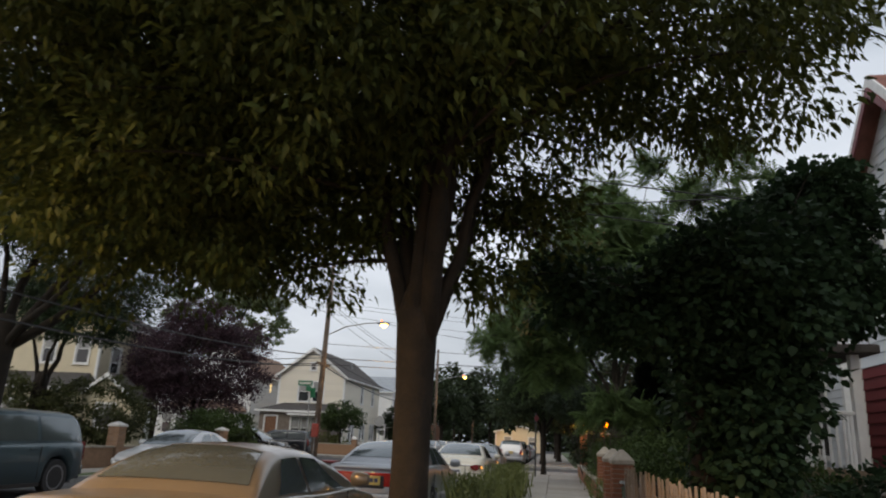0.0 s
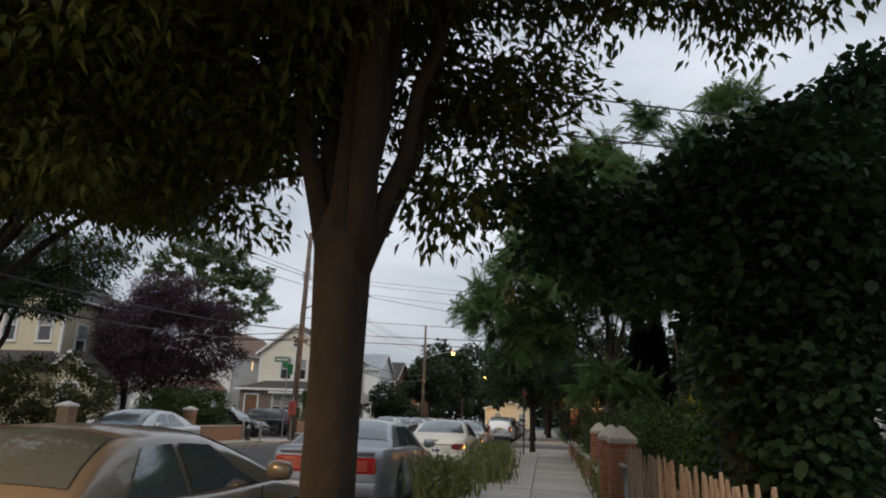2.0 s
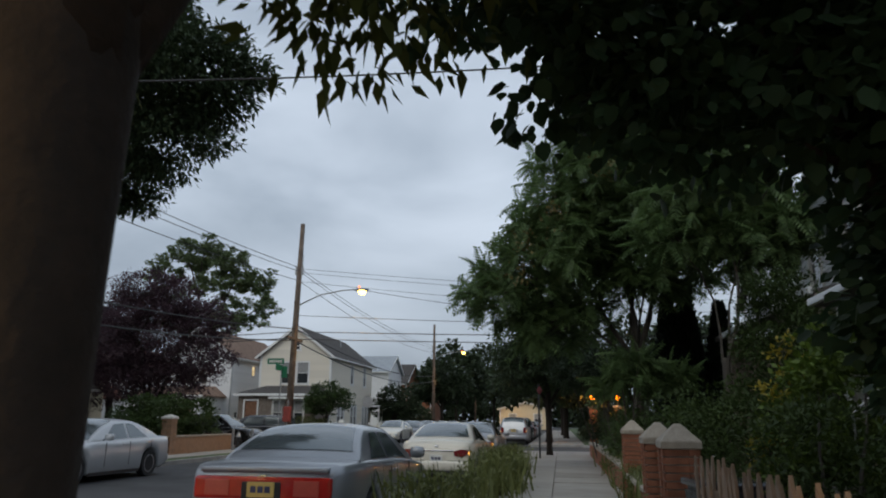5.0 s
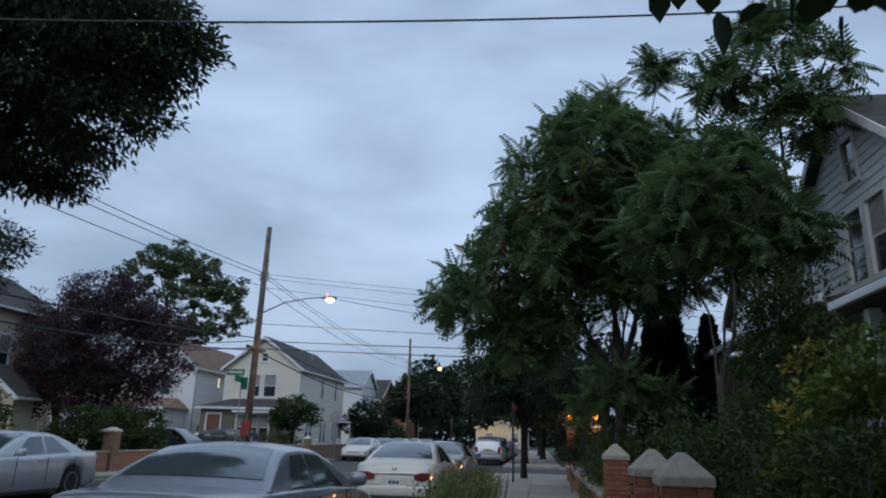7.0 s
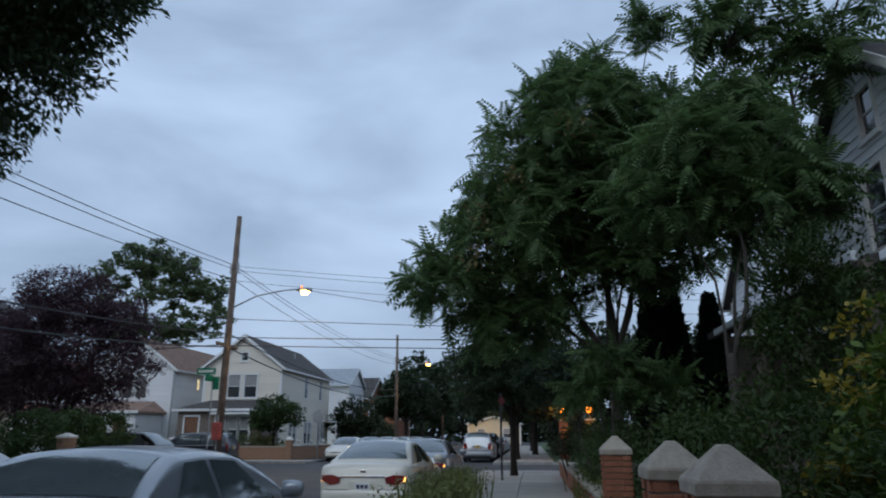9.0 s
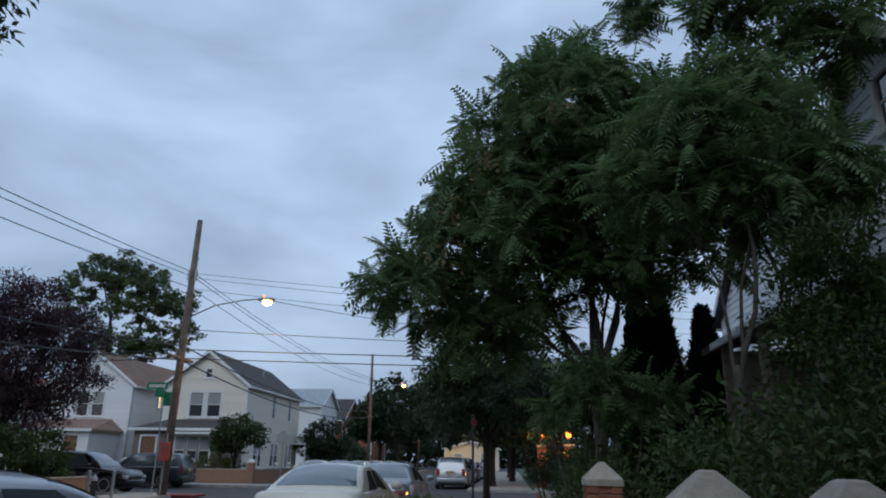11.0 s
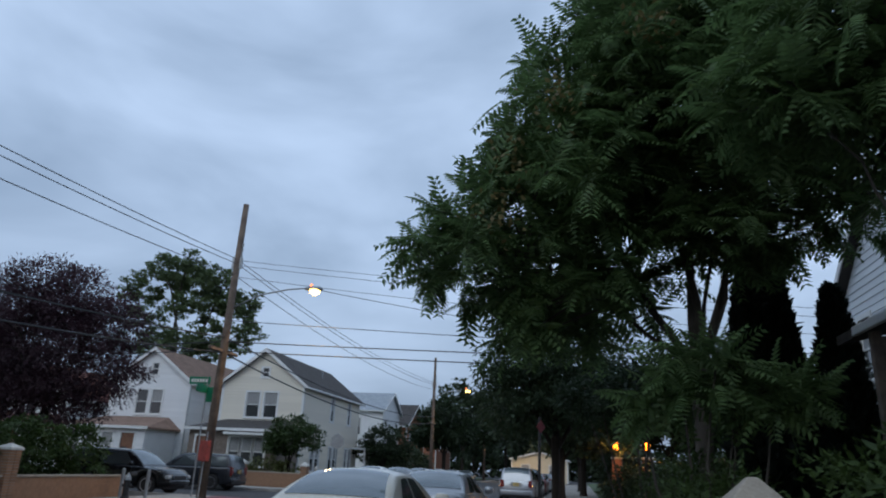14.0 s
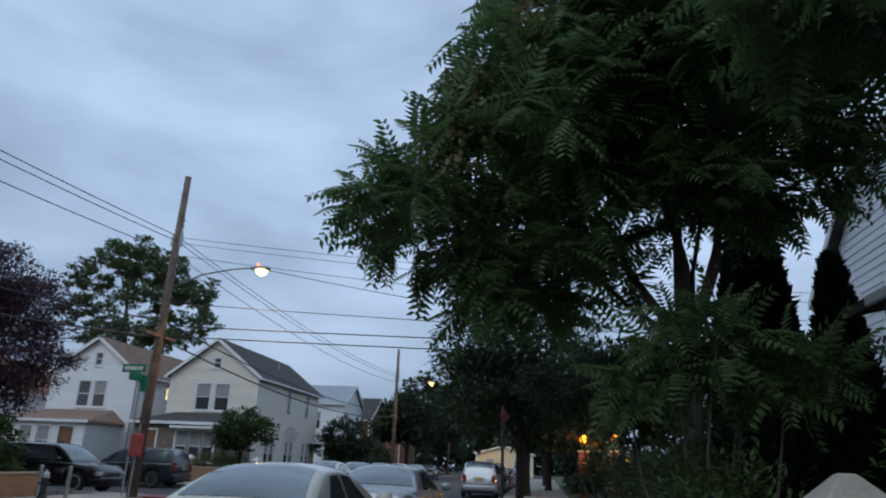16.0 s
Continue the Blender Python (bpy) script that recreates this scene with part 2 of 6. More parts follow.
def add_box(bm, x0, x1, y0, y1, z0, z1, bevel=0.0, m=None):
    r = bmesh.ops.create_cube(bm, size=1.0)
    vs = r["verts"]
    for v in vs:
        v.co = Vector((x0 + (v.co.x + 0.5) * (x1 - x0), y0 + (v.co.y + 0.5) * (y1 - y0), z0 + (v.co.z + 0.5) * (z1 - z0)))
    if m is not None:
        for v in vs:
            v.co = m @ v.co
    if bevel:
        es = list({e for v in vs for e in v.link_edges})
        bmesh.ops.bevel(bm, geom=es, offset=bevel, segments=2, profile=0.6, affect="EDGES")
    return bm


def box(x0, x1, y0, y1, z0, z1, bevel=0.0, m=None):
    return add_box(bmesh.new(), x0, x1, y0, y1, z0, z1, bevel, m)


def tube(points, radii, sides=8, bm=None, cap=True):
    """A tapered tube along points."""
    bm = bm or bmesh.new()
    pts = [Vector(p) for p in points]
    rings = []
    side = None
    for i, p in enumerate(pts):
        d = (pts[min(i + 1, len(pts) - 1)] - pts[max(i - 1, 0)]).normalized()
        if side is None:
            side = d.orthogonal().normalized()
        side = (side - d * side.dot(d)).normalized()
        up = d.cross(side)
        r = radii[i] if isinstance(radii, (list, tuple)) else radii
        rings.append([bm.verts.new(p + (side * math.cos(a) + up * math.sin(a)) * r) for a in (2 * math.pi * k / sides for k in range(sides))])
    for a, b in zip(rings, rings[1:]):
        for k in range(sides):
            bm.faces.new((a[k], a[(k + 1) % sides], b[(k + 1) % sides], b[k]))
    if cap:
        bm.faces.new(rings[0][::-1])
        bm.faces.new(rings[-1])
    return bm


def lathe(profile, sides=16, bm=None, axis="z"):
    """A turned shape from (radius, height) pairs."""
    bm = bm or bmesh.new()
    rings = []
    for r, h in profile:
        ring = []
        for k in range(sides):
            a = 2 * math.pi * k / sides
            c = (r * math.cos(a), r * math.sin(a), h)
            ring.append(bm.verts.new(c if axis == "z" else (c[2], c[0], c[1])))
        rings.append(ring)
    for a, b in zip(rings, rings[1:]):
        for k in range(sides):
            bm.faces.new((a[k], a[(k + 1) % sides], b[(k + 1) % sides], b[k]))
    bm.faces.new(rings[0][::-1])
    bm.faces.new(rings[-1])
    return bm


def shared(name, me, parent, m):
    """One more object on a shared mesh."""
    ob = new(name, me)
    ob.parent = parent
    ob.matrix_basis = m
    return ob


def mesh_of(name, bm, material):
    me = bpy.data.meshes.new(name)
    bm.to_mesh(me)
    bm.free()
    me.materials.append(material)
    return me


def prism(outline, y0, y1, m=None):
    """A flat outline in x, z pushed from y0 to y1."""
    bm = bmesh.new()
    a = [bm.verts.new((x, y0, z)) for x, z in outline]
    b = [bm.verts.new((x, y1, z)) for x, z in outline]
    bm.faces.new(a)
    bm.faces.new(b[::-1])
    n = len(outline)
    for i in range(n):
        bm.faces.new((a[i], b[i], b[(i + 1) % n], a[(i + 1) % n]))
    bmesh.ops.recalc_face_normals(bm, faces=bm.faces)
    if m is not None:
        bm.transform(m)
    return bm


# ---------------------------------------------------------------- ground
R_WEST, R_EAST = -12.5, -1.95        # kerbs of the street
X_SOUTH, X_NORTH = 38.5, 47.5        # kerbs of the cross street
WALK_Z = 0.13

ground = part("ground", box(-700, 700, -300, 900, -0.5, 0.0), M_ASPHALT)
tagged(ground, "worn dark asphalt street surface with a crossing", "road", kind="structure")


def slab(name, x0, x1, y0, y1, z1, material, label, category):
    ob = part(name, box(x0, x1, y0, y1, -0.2, z1, 0.01), material)
    tagged(ob, label, category, kind="structure")
    return ob


slab("lawn_east", 1.35, 60, -60, X_SOUTH - 3.2, WALK_Z - 0.03, M_SOIL, "dark earth of the overgrown front yards", "ground")
slab("lawn_west", -80, R_WEST - 2.2, -60, X_SOUTH - 3.0, WALK_Z - 0.02, M_LAWN, "short dark green lawn of the front yards", "lawn")
slab("lawn_north_west", -80, R_WEST - 2.6, X_NORTH + 2.4, 140, WALK_Z - 0.02, M_LAWN, "dark lawn round the corner houses", "lawn")
slab("lawn_north_east", 1.35, 60, X_NORTH + 2.6, 140, WALK_Z - 0.02, M_LAWN, "dark lawn beyond the crossing", "lawn")
slab("verge_west", R_WEST - 0.9, R_WEST - 0.18, -40, 34.0, WALK_Z - 0.01, M_LAWN, "green grass verge between kerb and pavement", "verge")
for nm, x0, x1, y0, y1 in (("kerb_east", R_EAST, R_EAST + 0.16, -60, X_SOUTH), ("kerb_west", R_WEST - 0.16, R_WEST, -60, X_SOUTH),
                           ("kerb_north_east", R_EAST, R_EAST + 0.16, X_NORTH, 200), ("kerb_north_west", R_WEST - 0.16, R_WEST, X_NORTH, 200),
                           ("kerb_cross_south", -80, R_WEST - 0.16, X_SOUTH - 0.16, X_SOUTH), ("kerb_cross_north", -80, R_WEST - 0.16, X_NORTH, X_NORTH + 0.16),
                           ("kerb_cross_south_east", R_EAST + 0.16, 60, X_SOUTH - 0.16, X_SOUTH), ("kerb_cross_north_east", R_EAST + 0.16, 60, X_NORTH, X_NORTH + 0.16)):
    slab(nm, x0, x1, y0, y1, WALK_Z + 0.004, M_KERB, "grey stone kerb along the street", "kerb")


def pavement(name, x0, x1, y0, y1, nx, ny, skip=()):
    """Concrete flags with open joints, on a bed."""
    bed = part(name, box(x0, x1, y0, y1, -0.2, WALK_Z - 0.025), M_SOIL)
    tagged(bed, "pale worn concrete pavement in square flags", "pavement", kind="structure")
    dx, dy = (x1 - x0) / nx, (y1 - y0) / ny
    me = mesh_of("flag", box(-dx / 2 + 0.008, dx / 2 - 0.008, -dy / 2 + 0.008, dy / 2 - 0.008, -0.06, 0, 0.006), M_CONCRETE)
    r = random.Random(name)
    for i in range(nx):
        for j in range(ny):
            cx, cy = x0 + (i + 0.5) * dx, y0 + (j + 0.5) * dy
            if any(abs(cx - sx) < 0.5 * dx + 0.3 and abs(cy - sy) < 0.5 * dy + 0.3 for sx, sy in skip):
                continue
            shared("flag", me, bed, pose(cx, cy, WALK_Z + r.uniform(-0.004, 0.006), r.uniform(-0.3, 0.3), r.uniform(-0.3, 0.3), 0))


TREE_X, TREE_Y = -1.34, 6.6

# ---------------------------------------------------------------- houses
def board_wall(parent, m, width, z0, eave, peak, openings, board_mat, step=0.2, boards=True, name="wall", lower=None, split=3.33):
    """A wall in the local x, z plane facing -y, with a gable when peak is given. openings: x0, x1, z0, z1. lower: another siding under split."""
    def top_at(x):
        return eave if not peak else eave + (peak - eave) * max(0.0, 1 - abs(x) / (width / 2))
    core = bmesh.new()
    cuts = sorted({-width / 2, width / 2, *([0.0] if peak else []), *(v for o in openings for v in o[:2])})
    for xa, xb in zip(cuts, cuts[1:]):
        gaps = sorted((o[2], o[3]) for o in openings if o[0] < (xa + xb) / 2 < o[1])
        z = z0
        spans = []
        for g0, g1 in gaps:
            spans.append((z, z, g0, g0))
            z = g1
        spans.append((z, z, top_at(xa), top_at(xb)))
        for za, zb, ta, tb in spans:
            front = [core.verts.new((x, 0.0, zz)) for x, zz in ((xa, za), (xb, zb), (xb, tb), (xa, ta))]
            back = [core.verts.new((v.co.x, 0.14, v.co.z)) for v in front]
            core.faces.new(front)
            core.faces.new(back[::-1])
            for i in range(4):
                core.faces.new((front[i], back[i], back[(i + 1) % 4], front[(i + 1) % 4]))
    bmesh.ops.remove_doubles(core, verts=core.verts, dist=1e-4)
    bmesh.ops.recalc_face_normals(core, faces=core.faces)
    core.transform(m)
    wall = part(name, core, board_mat, parent)
    if boards:
        unit = mesh_of("board", board_mesh(), board_mat)
        under = mesh_of("board", board_mesh(), lower) if lower else unit
        top = peak if peak else eave
        for r in range(int(math.ceil((top - z0) / step - 1e-6))):
            a, b = z0 + r * step, min(z0 + (r + 1) * step, top)
            half = width / 2
            if peak and b > eave:
                half = width / 2 * (peak - b) / (peak - eave)
            if half < 0.1:
                continue
            rows = [(-half, half)]
            for ox0, ox1, oz0, oz1 in openings:
                if oz0 < (a + b) / 2 < oz1:
                    rows = [s for c0, c1 in rows for s in ((c0, min(c1, ox0)), (max(c0, ox1), c1)) if s[1] - s[0] > 0.02]
            for c0, c1 in rows:
                shared("board", under if b < split else unit, wall, m @ Matrix.Translation(((c0 + c1) / 2, -0.004, a)) @ Matrix.Diagonal((c1 - c0, 1, (b - a) / 0.2, 1)))
    return wall


def board_mesh():
    """A clapboard 1 m long, 0.2 m high, thicker at its foot."""
    bm = bmesh.new()
    v = [bm.verts.new(c) for c in ((-.5, 0, 0), (.5, 0, 0), (.5, -0.028, 0.004), (-.5, -0.028, 0.004), (-.5, -0.006, 0.2), (.5, -0.006, 0.2), (.5, 0, 0.2), (-.5, 0, 0.2))]
    for f in ((0, 1, 2, 3), (3, 2, 5, 4), (4, 5, 6, 7), (0, 3, 4, 7), (1, 6, 5, 2), (0, 7, 6, 1)):
        bm.faces.new([v[i] for i in f])
    bmesh.ops.recalc_face_normals(bm, faces=bm.faces)
    return bm


M_PANE = mat("window_glass", (0.03, 0.035, 0.04), 0.05, 0.1, 2, 0.0, spec=0.8)


def window(parent, m, w, h, curtain=0.5, lit=False, frame_mat=None):
    """A sash window whose opening is w by h, its lower middle at the local origin, facing -y."""
    fm = frame_mat or M_WHITE
    f = bmesh.new()
    for x0, x1, z0, z1 in ((-w / 2 - 0.09, -w / 2 + 0.02, -0.06, h + 0.1), (w / 2 - 0.02, w / 2 + 0.09, -0.06, h + 0.1), (-w / 2 + 0.02, w / 2 - 0.02, h - 0.02, h + 0.1), (-w / 2 + 0.02, w / 2 - 0.02, -0.06, 0.03)):
        add_box(f, x0, x1, -0.055, 0.10, z0, z1)
    f.transform(m)
    win = part("window", f, fm, parent)
    s = bmesh.new()
    add_box(s, -w / 2 + 0.02, w / 2 - 0.02, 0.0, 0.05, h * 0.5 - 0.025, h * 0.5 + 0.025)
    for x in (-w / 2 + 0.02, w / 2 - 0.055):
        add_box(s, x, x + 0.035, 0.0, 0.05, 0.03, h - 0.02)
    s.transform(m)
    part("sash", s, fm, win)
    part("sill", box(-w / 2 - 0.13, w / 2 + 0.13, -0.09, 0.0, -0.11, -0.06, 0.008, m), fm, win)
    part("pane", box(-w / 2 + 0.02, w / 2 - 0.02, 0.02, 0.03, 0.03, h - 0.02, 0, m), M_WINDOWLIT if lit else M_PANE, win)
    if curtain and not lit:
        part("blind", box(-w / 2 + 0.05, w / 2 - 0.05, 0.008, 0.017, h * (1 - curtain) + 0.03, h - 0.05, 0, m), M_CURTAIN, win)
    return win


def door(parent, m, w, h, material):
    f = bmesh.new()
    for x0, x1, z0, z1 in ((-w / 2 - 0.11, -w / 2, 0, h + 0.11), (w / 2, w / 2 + 0.11, 0, h + 0.11), (-w / 2, w / 2, h, h + 0.11)):
        add_box(f, x0, x1, -0.055, 0.1, z0, z1)
    f.transform(m)
    d = part("door", f, M_WHITE, parent, "white door frame")
    leaf = bmesh.new()
    add_box(leaf, -w / 2, w / 2, 0.02, 0.07, 0, h)
    for z0, z1 in ((0.2, h * 0.42), (h * 0.5, h - 0.2)):
        add_box(leaf, -w / 2 + 0.14, w / 2 - 0.14, 0.005, 0.02, z0, z1, 0.004)
    leaf.transform(m)
    dl = part("door_leaf", leaf, material, d)
    part("handle", box(w / 2 - 0.12, w / 2 - 0.06, -0.03, 0.02, h * 0.46, h * 0.46 + 0.05, 0.01, m), M_STEEL, d)


def gable_roof(parent, m, width, depth, eave, peak, material, over=0.35, gable_over=0.3, thick=0.14):
    """Ridge along local y, from the front at 0 back to depth."""
    slope = (peak - eave) / (width / 2)
    xe, ze = width / 2 + over, eave - slope * over
    roof = part("roof", prism([(-xe, ze), (0, peak), (xe, ze), (xe, ze + thick), (0, peak + thick * 1.15), (-xe, ze + thick)], -gable_over, depth + gable_over, m), material, parent)
    t = bmesh.new()
    for sx in (-1, 1):
        f = prism([(sx * xe, ze - 0.06), (0, peak - 0.07), (0, peak + thick * 1.15 + 0.004), (sx * xe, ze + thick + 0.004)], -gable_over - 0.035, -gable_over)
        f.transform(m)
        me = bpy.data.meshes.new("tmp")
        f.to_mesh(me)
        f.free()
        t.from_mesh(me)
        bpy.data.meshes.remove(me)
    part("bargeboard", t, M_WHITE, roof, "white painted bargeboard")
    for sx in (-1, 1):
        g = box(sx * xe - 0.07, sx * xe + 0.07, -gable_over, depth + gable_over, ze - 0.02, ze + 0.10, 0.02, m)
        part("gutter", g, M_WHITE, roof, "white gutter")
    return roof


def house(name, label, m, width, depth, eave, peak, siding, roofing, front=(), right=(), left=(), base=0.13, boards=True, side_boards=True, lower=None):
    """A gabled house; its front faces local -y, middle of the front at the origin. Openings: x, sill, width, height[, kind]."""
    h = thing(name, label, "house", "houses", m=m)

    def openings(lst):
        return [(x - w / 2, x + w / 2, z, z + hh) for x, z, w, hh, *_ in lst]

    def snap(lst):
        return [(x, base + round((z - base) / 0.2) * 0.2, w, round(hh / 0.2) * 0.2, *k) for x, z, w, hh, *k in lst]
    front, right, left = snap(front), snap(right), snap(left)
    i4 = Matrix.Identity(4)
    rm = Matrix.Translation((width / 2, depth / 2, 0)) @ pose(0, 0, 0, 0, 0, 90)
    lm = Matrix.Translation((-width / 2, depth / 2, 0)) @ pose(0, 0, 0, 0, 0, -90)
    bm_ = Matrix.Translation((0, depth, 0)) @ pose(0, 0, 0, 0, 0, 180)
    board_wall(h, i4, width, base, eave, peak, openings(front), siding, boards=boards, lower=lower)
    board_wall(h, rm, depth - 0.3, base, eave, None, openings(right), siding, boards=side_boards, lower=lower)
    board_wall(h, lm, depth - 0.3, base, eave, None, openings(left), siding, boards=side_boards and bool(left), lower=lower)
    board_wall(h, bm_, width, base, eave, peak, (), siding, boards=False)
    for lst, mm in ((front, i4), (right, rm), (left, lm)):
        for x, z, w, hh, *k in lst:
            kind = k[0] if k else ""
            if kind.startswith("door"):
                door(h, mm @ Matrix.Translation((x, 0, z)), w, hh, M_DOOR_RED if kind == "door_red" else M_DOOR_BROWN)
            else:
                window(h, mm @ Matrix.Translation((x, 0, z)), w, hh, {"dark": 0.0, "half": 0.5, "full": 0.95}.get(kind, 0.5), kind == "lit")
    for sx in (-1, 1):
        part("corner_board", box(sx * width / 2 - 0.08, sx * width / 2 + 0.08, -0.04, 0.1, base, eave, 0.01), M_WHITE, h)
    part("floor_slab", box(-width / 2 + 0.15, width / 2 - 0.15, 0.15, depth - 0.15, base - 0.1, base + 0.3), M_DARKROOM, h)
    gable_roof(h, i4, width, depth, eave, peak, roofing)
    return h


def porch(h, x0, x1, depth, z_eave, z_top, roofing, walls, openings=(), base=0.13, hipped=True):
    """A closed porch in front of a house, with a lean-to roof; openings in its front."""
    m = Matrix.Translation(((x0 + x1) / 2, -depth, 0))
    w = x1 - x0
    ops = [(x, base + round((z - base) / 0.2) * 0.2, ww, round(hh / 0.2) * 0.2, *k) for x, z, ww, hh, *k in openings]
    board_wall(h, m, w, base, z_eave, None, [(x - ww / 2, x + ww / 2, z, z + hh) for x, z, ww, hh, *_ in ops], walls, boards=walls not in (M_STUCCO_BROWN,), name="porch_wall")
    for sx in (-1, 1):
        part("porch_wall", box(sx * (w / 2 - 0.07) - 0.07, sx * (w / 2 - 0.07) + 0.07, 0.15, depth - 0.01, base, z_eave, 0, m), walls, h)
    for x, z, ww, hh, *k in ops:
        mm = m @ Matrix.Translation((x, 0, z))
        if k and k[0].startswith("door"):
            door(h, mm, ww, hh, M_DOOR_RED if k[0] == "door_red" else M_DOOR_BROWN)
        else:
            window(h, mm, ww, hh, 0.55 if not k else {"dark": 0.0, "half": 0.5, "full": 0.95}[k[0]])
    r = bmesh.new()
    o, ins = 0.3, 1.0 if hipped else 0.0
    lo = [r.verts.new(c) for c in ((-w / 2 - o, -o, z_eave), (w / 2 + o, -o, z_eave), (w / 2 + o, depth - 0.02, z_eave), (-w / 2 - o, depth - 0.02, z_eave))]
    lo2 = [r.verts.new((v.co.x, v.co.y, v.co.z + 0.12)) for v in lo]
    hi = [r.verts.new((-w / 2 - o + ins, depth - 0.02, z_top)), r.verts.new((w / 2 + o - ins, depth - 0.02, z_top))]
    r.faces.new(lo[::-1])
    for i in range(4):
        j = (i + 1) % 4
        r.faces.new((lo[i], lo[j], lo2[j], lo2[i]))
    r.faces.new((lo2[0], lo2[1], hi[1], hi[0]))
    r.faces.new((lo2[1], lo2[2], hi[1]))
    r.faces.new((lo2[3], lo2[0], hi[0]))
    r.faces.new((lo2[2], lo2[3], hi[0], hi[1]))
    bmesh.ops.recalc_face_normals(r, faces=r.faces)
    r.transform(m)
    roof = part("porch_roof", r, roofing, h)
    part("fascia", box(-w / 2 - o - 0.01, w / 2 + o + 0.01, -o - 0.04, -o - 0.003, z_eave - 0.02, z_eave + 0.14, 0.01, m), M_WHITE, roof, "white fascia")


# the cream corner house, its long side along the street
hr = house("corner_house", "two-storey cream house with grey gable roof on the corner", pose(-20.2, 56, 0), 5.7, 12.0, 6.3, 8.45, M_SIDING_CREAM, M_ROOF_GREY,
           front=((-0.62, 4.1, 0.95, 1.6, "half"), (0.62, 4.1, 0.95, 1.6, "half"), (0.05, 6.7, 0.5, 0.7, "dark")),
           right=((-3.6, 1.0, 0.75, 1.7, "half"), (-2.7, 1.0, 0.75, 1.7, "half"), (-0.1, 1.0, 0.75, 1.7, "half"), (0.8, 1.0, 0.75, 1.7, "half"), (3.3, 1.0, 0.6, 1.6, "half"), (4.2, 1.0, 0.6, 1.6, "half"),
                  (-0.4, 4.3, 0.7, 1.6, "half"), (3.4, 4.3, 0.7, 1.6, "half")))
porch(hr, -2.95, 2.85, 3.2, 3.1, 3.95, M_ROOF_GREY, M_STUCCO_BROWN, ((-1.9, 0.75, 0.95, 2.1, "door"), (0.15, 1.1, 0.7, 1.5), (0.95, 1.1, 0.7, 1.5), (1.75, 1.1, 0.7, 1.5)))
bay = part("bay_window_hood", box(-0.45, 2.3, -3.75, -3.2, 2.85, 3.0, 0.03), M_WHITE, hr, "white hood over the bay window")
part("porch_step", box(-2.5, -1.3, -4.0, -3.2, 0.13, 0.45, 0.02), M_KERB, hr)
part("chimney_vent", lathe([(0.06, 7.1), (0.06, 7.9), (0.1, 7.92), (0.1, 8.0)], 10), M_STEEL, hr).location = (1.3, 7, 0)
part("side_stoop_roof", box(2.85, 4.1, 10.4, 11.9, 2.6, 2.72, 0.02), M_WHITE, hr, "white roof over the side door")
part("side_stoop_post", tube([(4.0, 10.5, 0.13), (4.0, 10.5, 2.6)], 0.05), M_WHITE, hr)
part("side_stoop_post", tube([(4.0, 11.8, 0.13), (4.0, 11.8, 2.6)], 0.05), M_WHITE, hr)

# the white house beside it
hl = house("white_house", "two-storey white house with brown gable roof and closed porch", pose(-28.4, 56, 0), 5.9, 12.0, 6.3, 8.45, M_SIDING_WHITE, M_ROOF_BROWN,
           front=((-0.55, 4.1, 0.85, 1.6, "dark"), (0.55, 4.1, 0.85, 1.6, "half"), (0.1, 6.7, 0.5, 0.8, "dark")),
           right=((-2.2, 5.0, 0.4, 0.8, "lit"), (1.5, 4.3, 0.8, 1.5), (-4.8, 1.5, 0.6, 0.5, "dark")))
porch(hl, -3.6, 2.4, 3.4, 3.0, 3.9, M_AWNING, M_SIDING_WHITE, ((-1.9, 1.1, 0.85, 1.6, "half"), (-0.75, 1.1, 0.85, 1.6, "half"), (0.4, 1.1, 0.85, 1.6, "half"), (1.85, 0.75, 0.9, 2.1, "door")), hipped=True)
part("letter_box", box(1.0, 1.3, -3.58, -3.43, 1.5, 1.9, 0.02), M_BLACKPLASTIC, hl, "black letter box")
part("air_conditioner", box(3.0, 3.35, 1.2, 1.85, 1.55, 2.05, 0.03), M_WHITE, hl, "white window air conditioner")
part("downpipe", tube([(3.02, -0.1, 6.1), (3.02, -0.1, 0.2)], 0.045, 6), M_STEEL, hl)
for k in range(4):
    part("step", box(1.3, 2.5, -3.4 - 0.3 * (4 - k), -3.4 - 0.3 * (3 - k), 0.1, 0.25 + 0.16 * k, 0.01), M_KERB, hl)
for sx in (1.2, 2.55):
    part("stair_wall", prism([(-4.9, 0.1), (-3.42, 0.1), (-3.42, 1.6), (-3.7, 1.6), (-4.9, 0.75)], sx - 0.08, sx + 0.08, pose(0, 0, 0, 0, 0, 90) @ Matrix.Diagonal((1, -1, 1, 1))), M_WHITE, hl)

# pale house behind the corner house, and brick houses further up the street
h3 = house("pale_house", "pale grey two-storey house behind the corner house", pose(-19.0, 84.0, 0, 0, 0, 90), 6.4, 9.0, 6.8, 8.6, M_SIDING_WHITE, M_ROOF_PALE,
           front=((-2.0, 4.4, 0.9, 1.6), (2.0, 4.4, 0.9, 1.6), (-2, 1.2, 0.9, 1.6)), left=((-2.2, 4.4, 0.9, 1.6, "half"), (1.8, 4.4, 0.9, 1.6, "half")), boards=False, side_boards=False)
h4 = house("brick_house", "red brick house with brown roof along the street", pose(-21.0, 104.0, 0, 0, 0, 90), 10, 9.0, 6.4, 9.2, M_BRICK, M_ROOF_GREY, front=((-3, 4.2, 0.9, 1.5), (3, 4.2, 0.9, 1.5)), boards=False, side_boards=False)
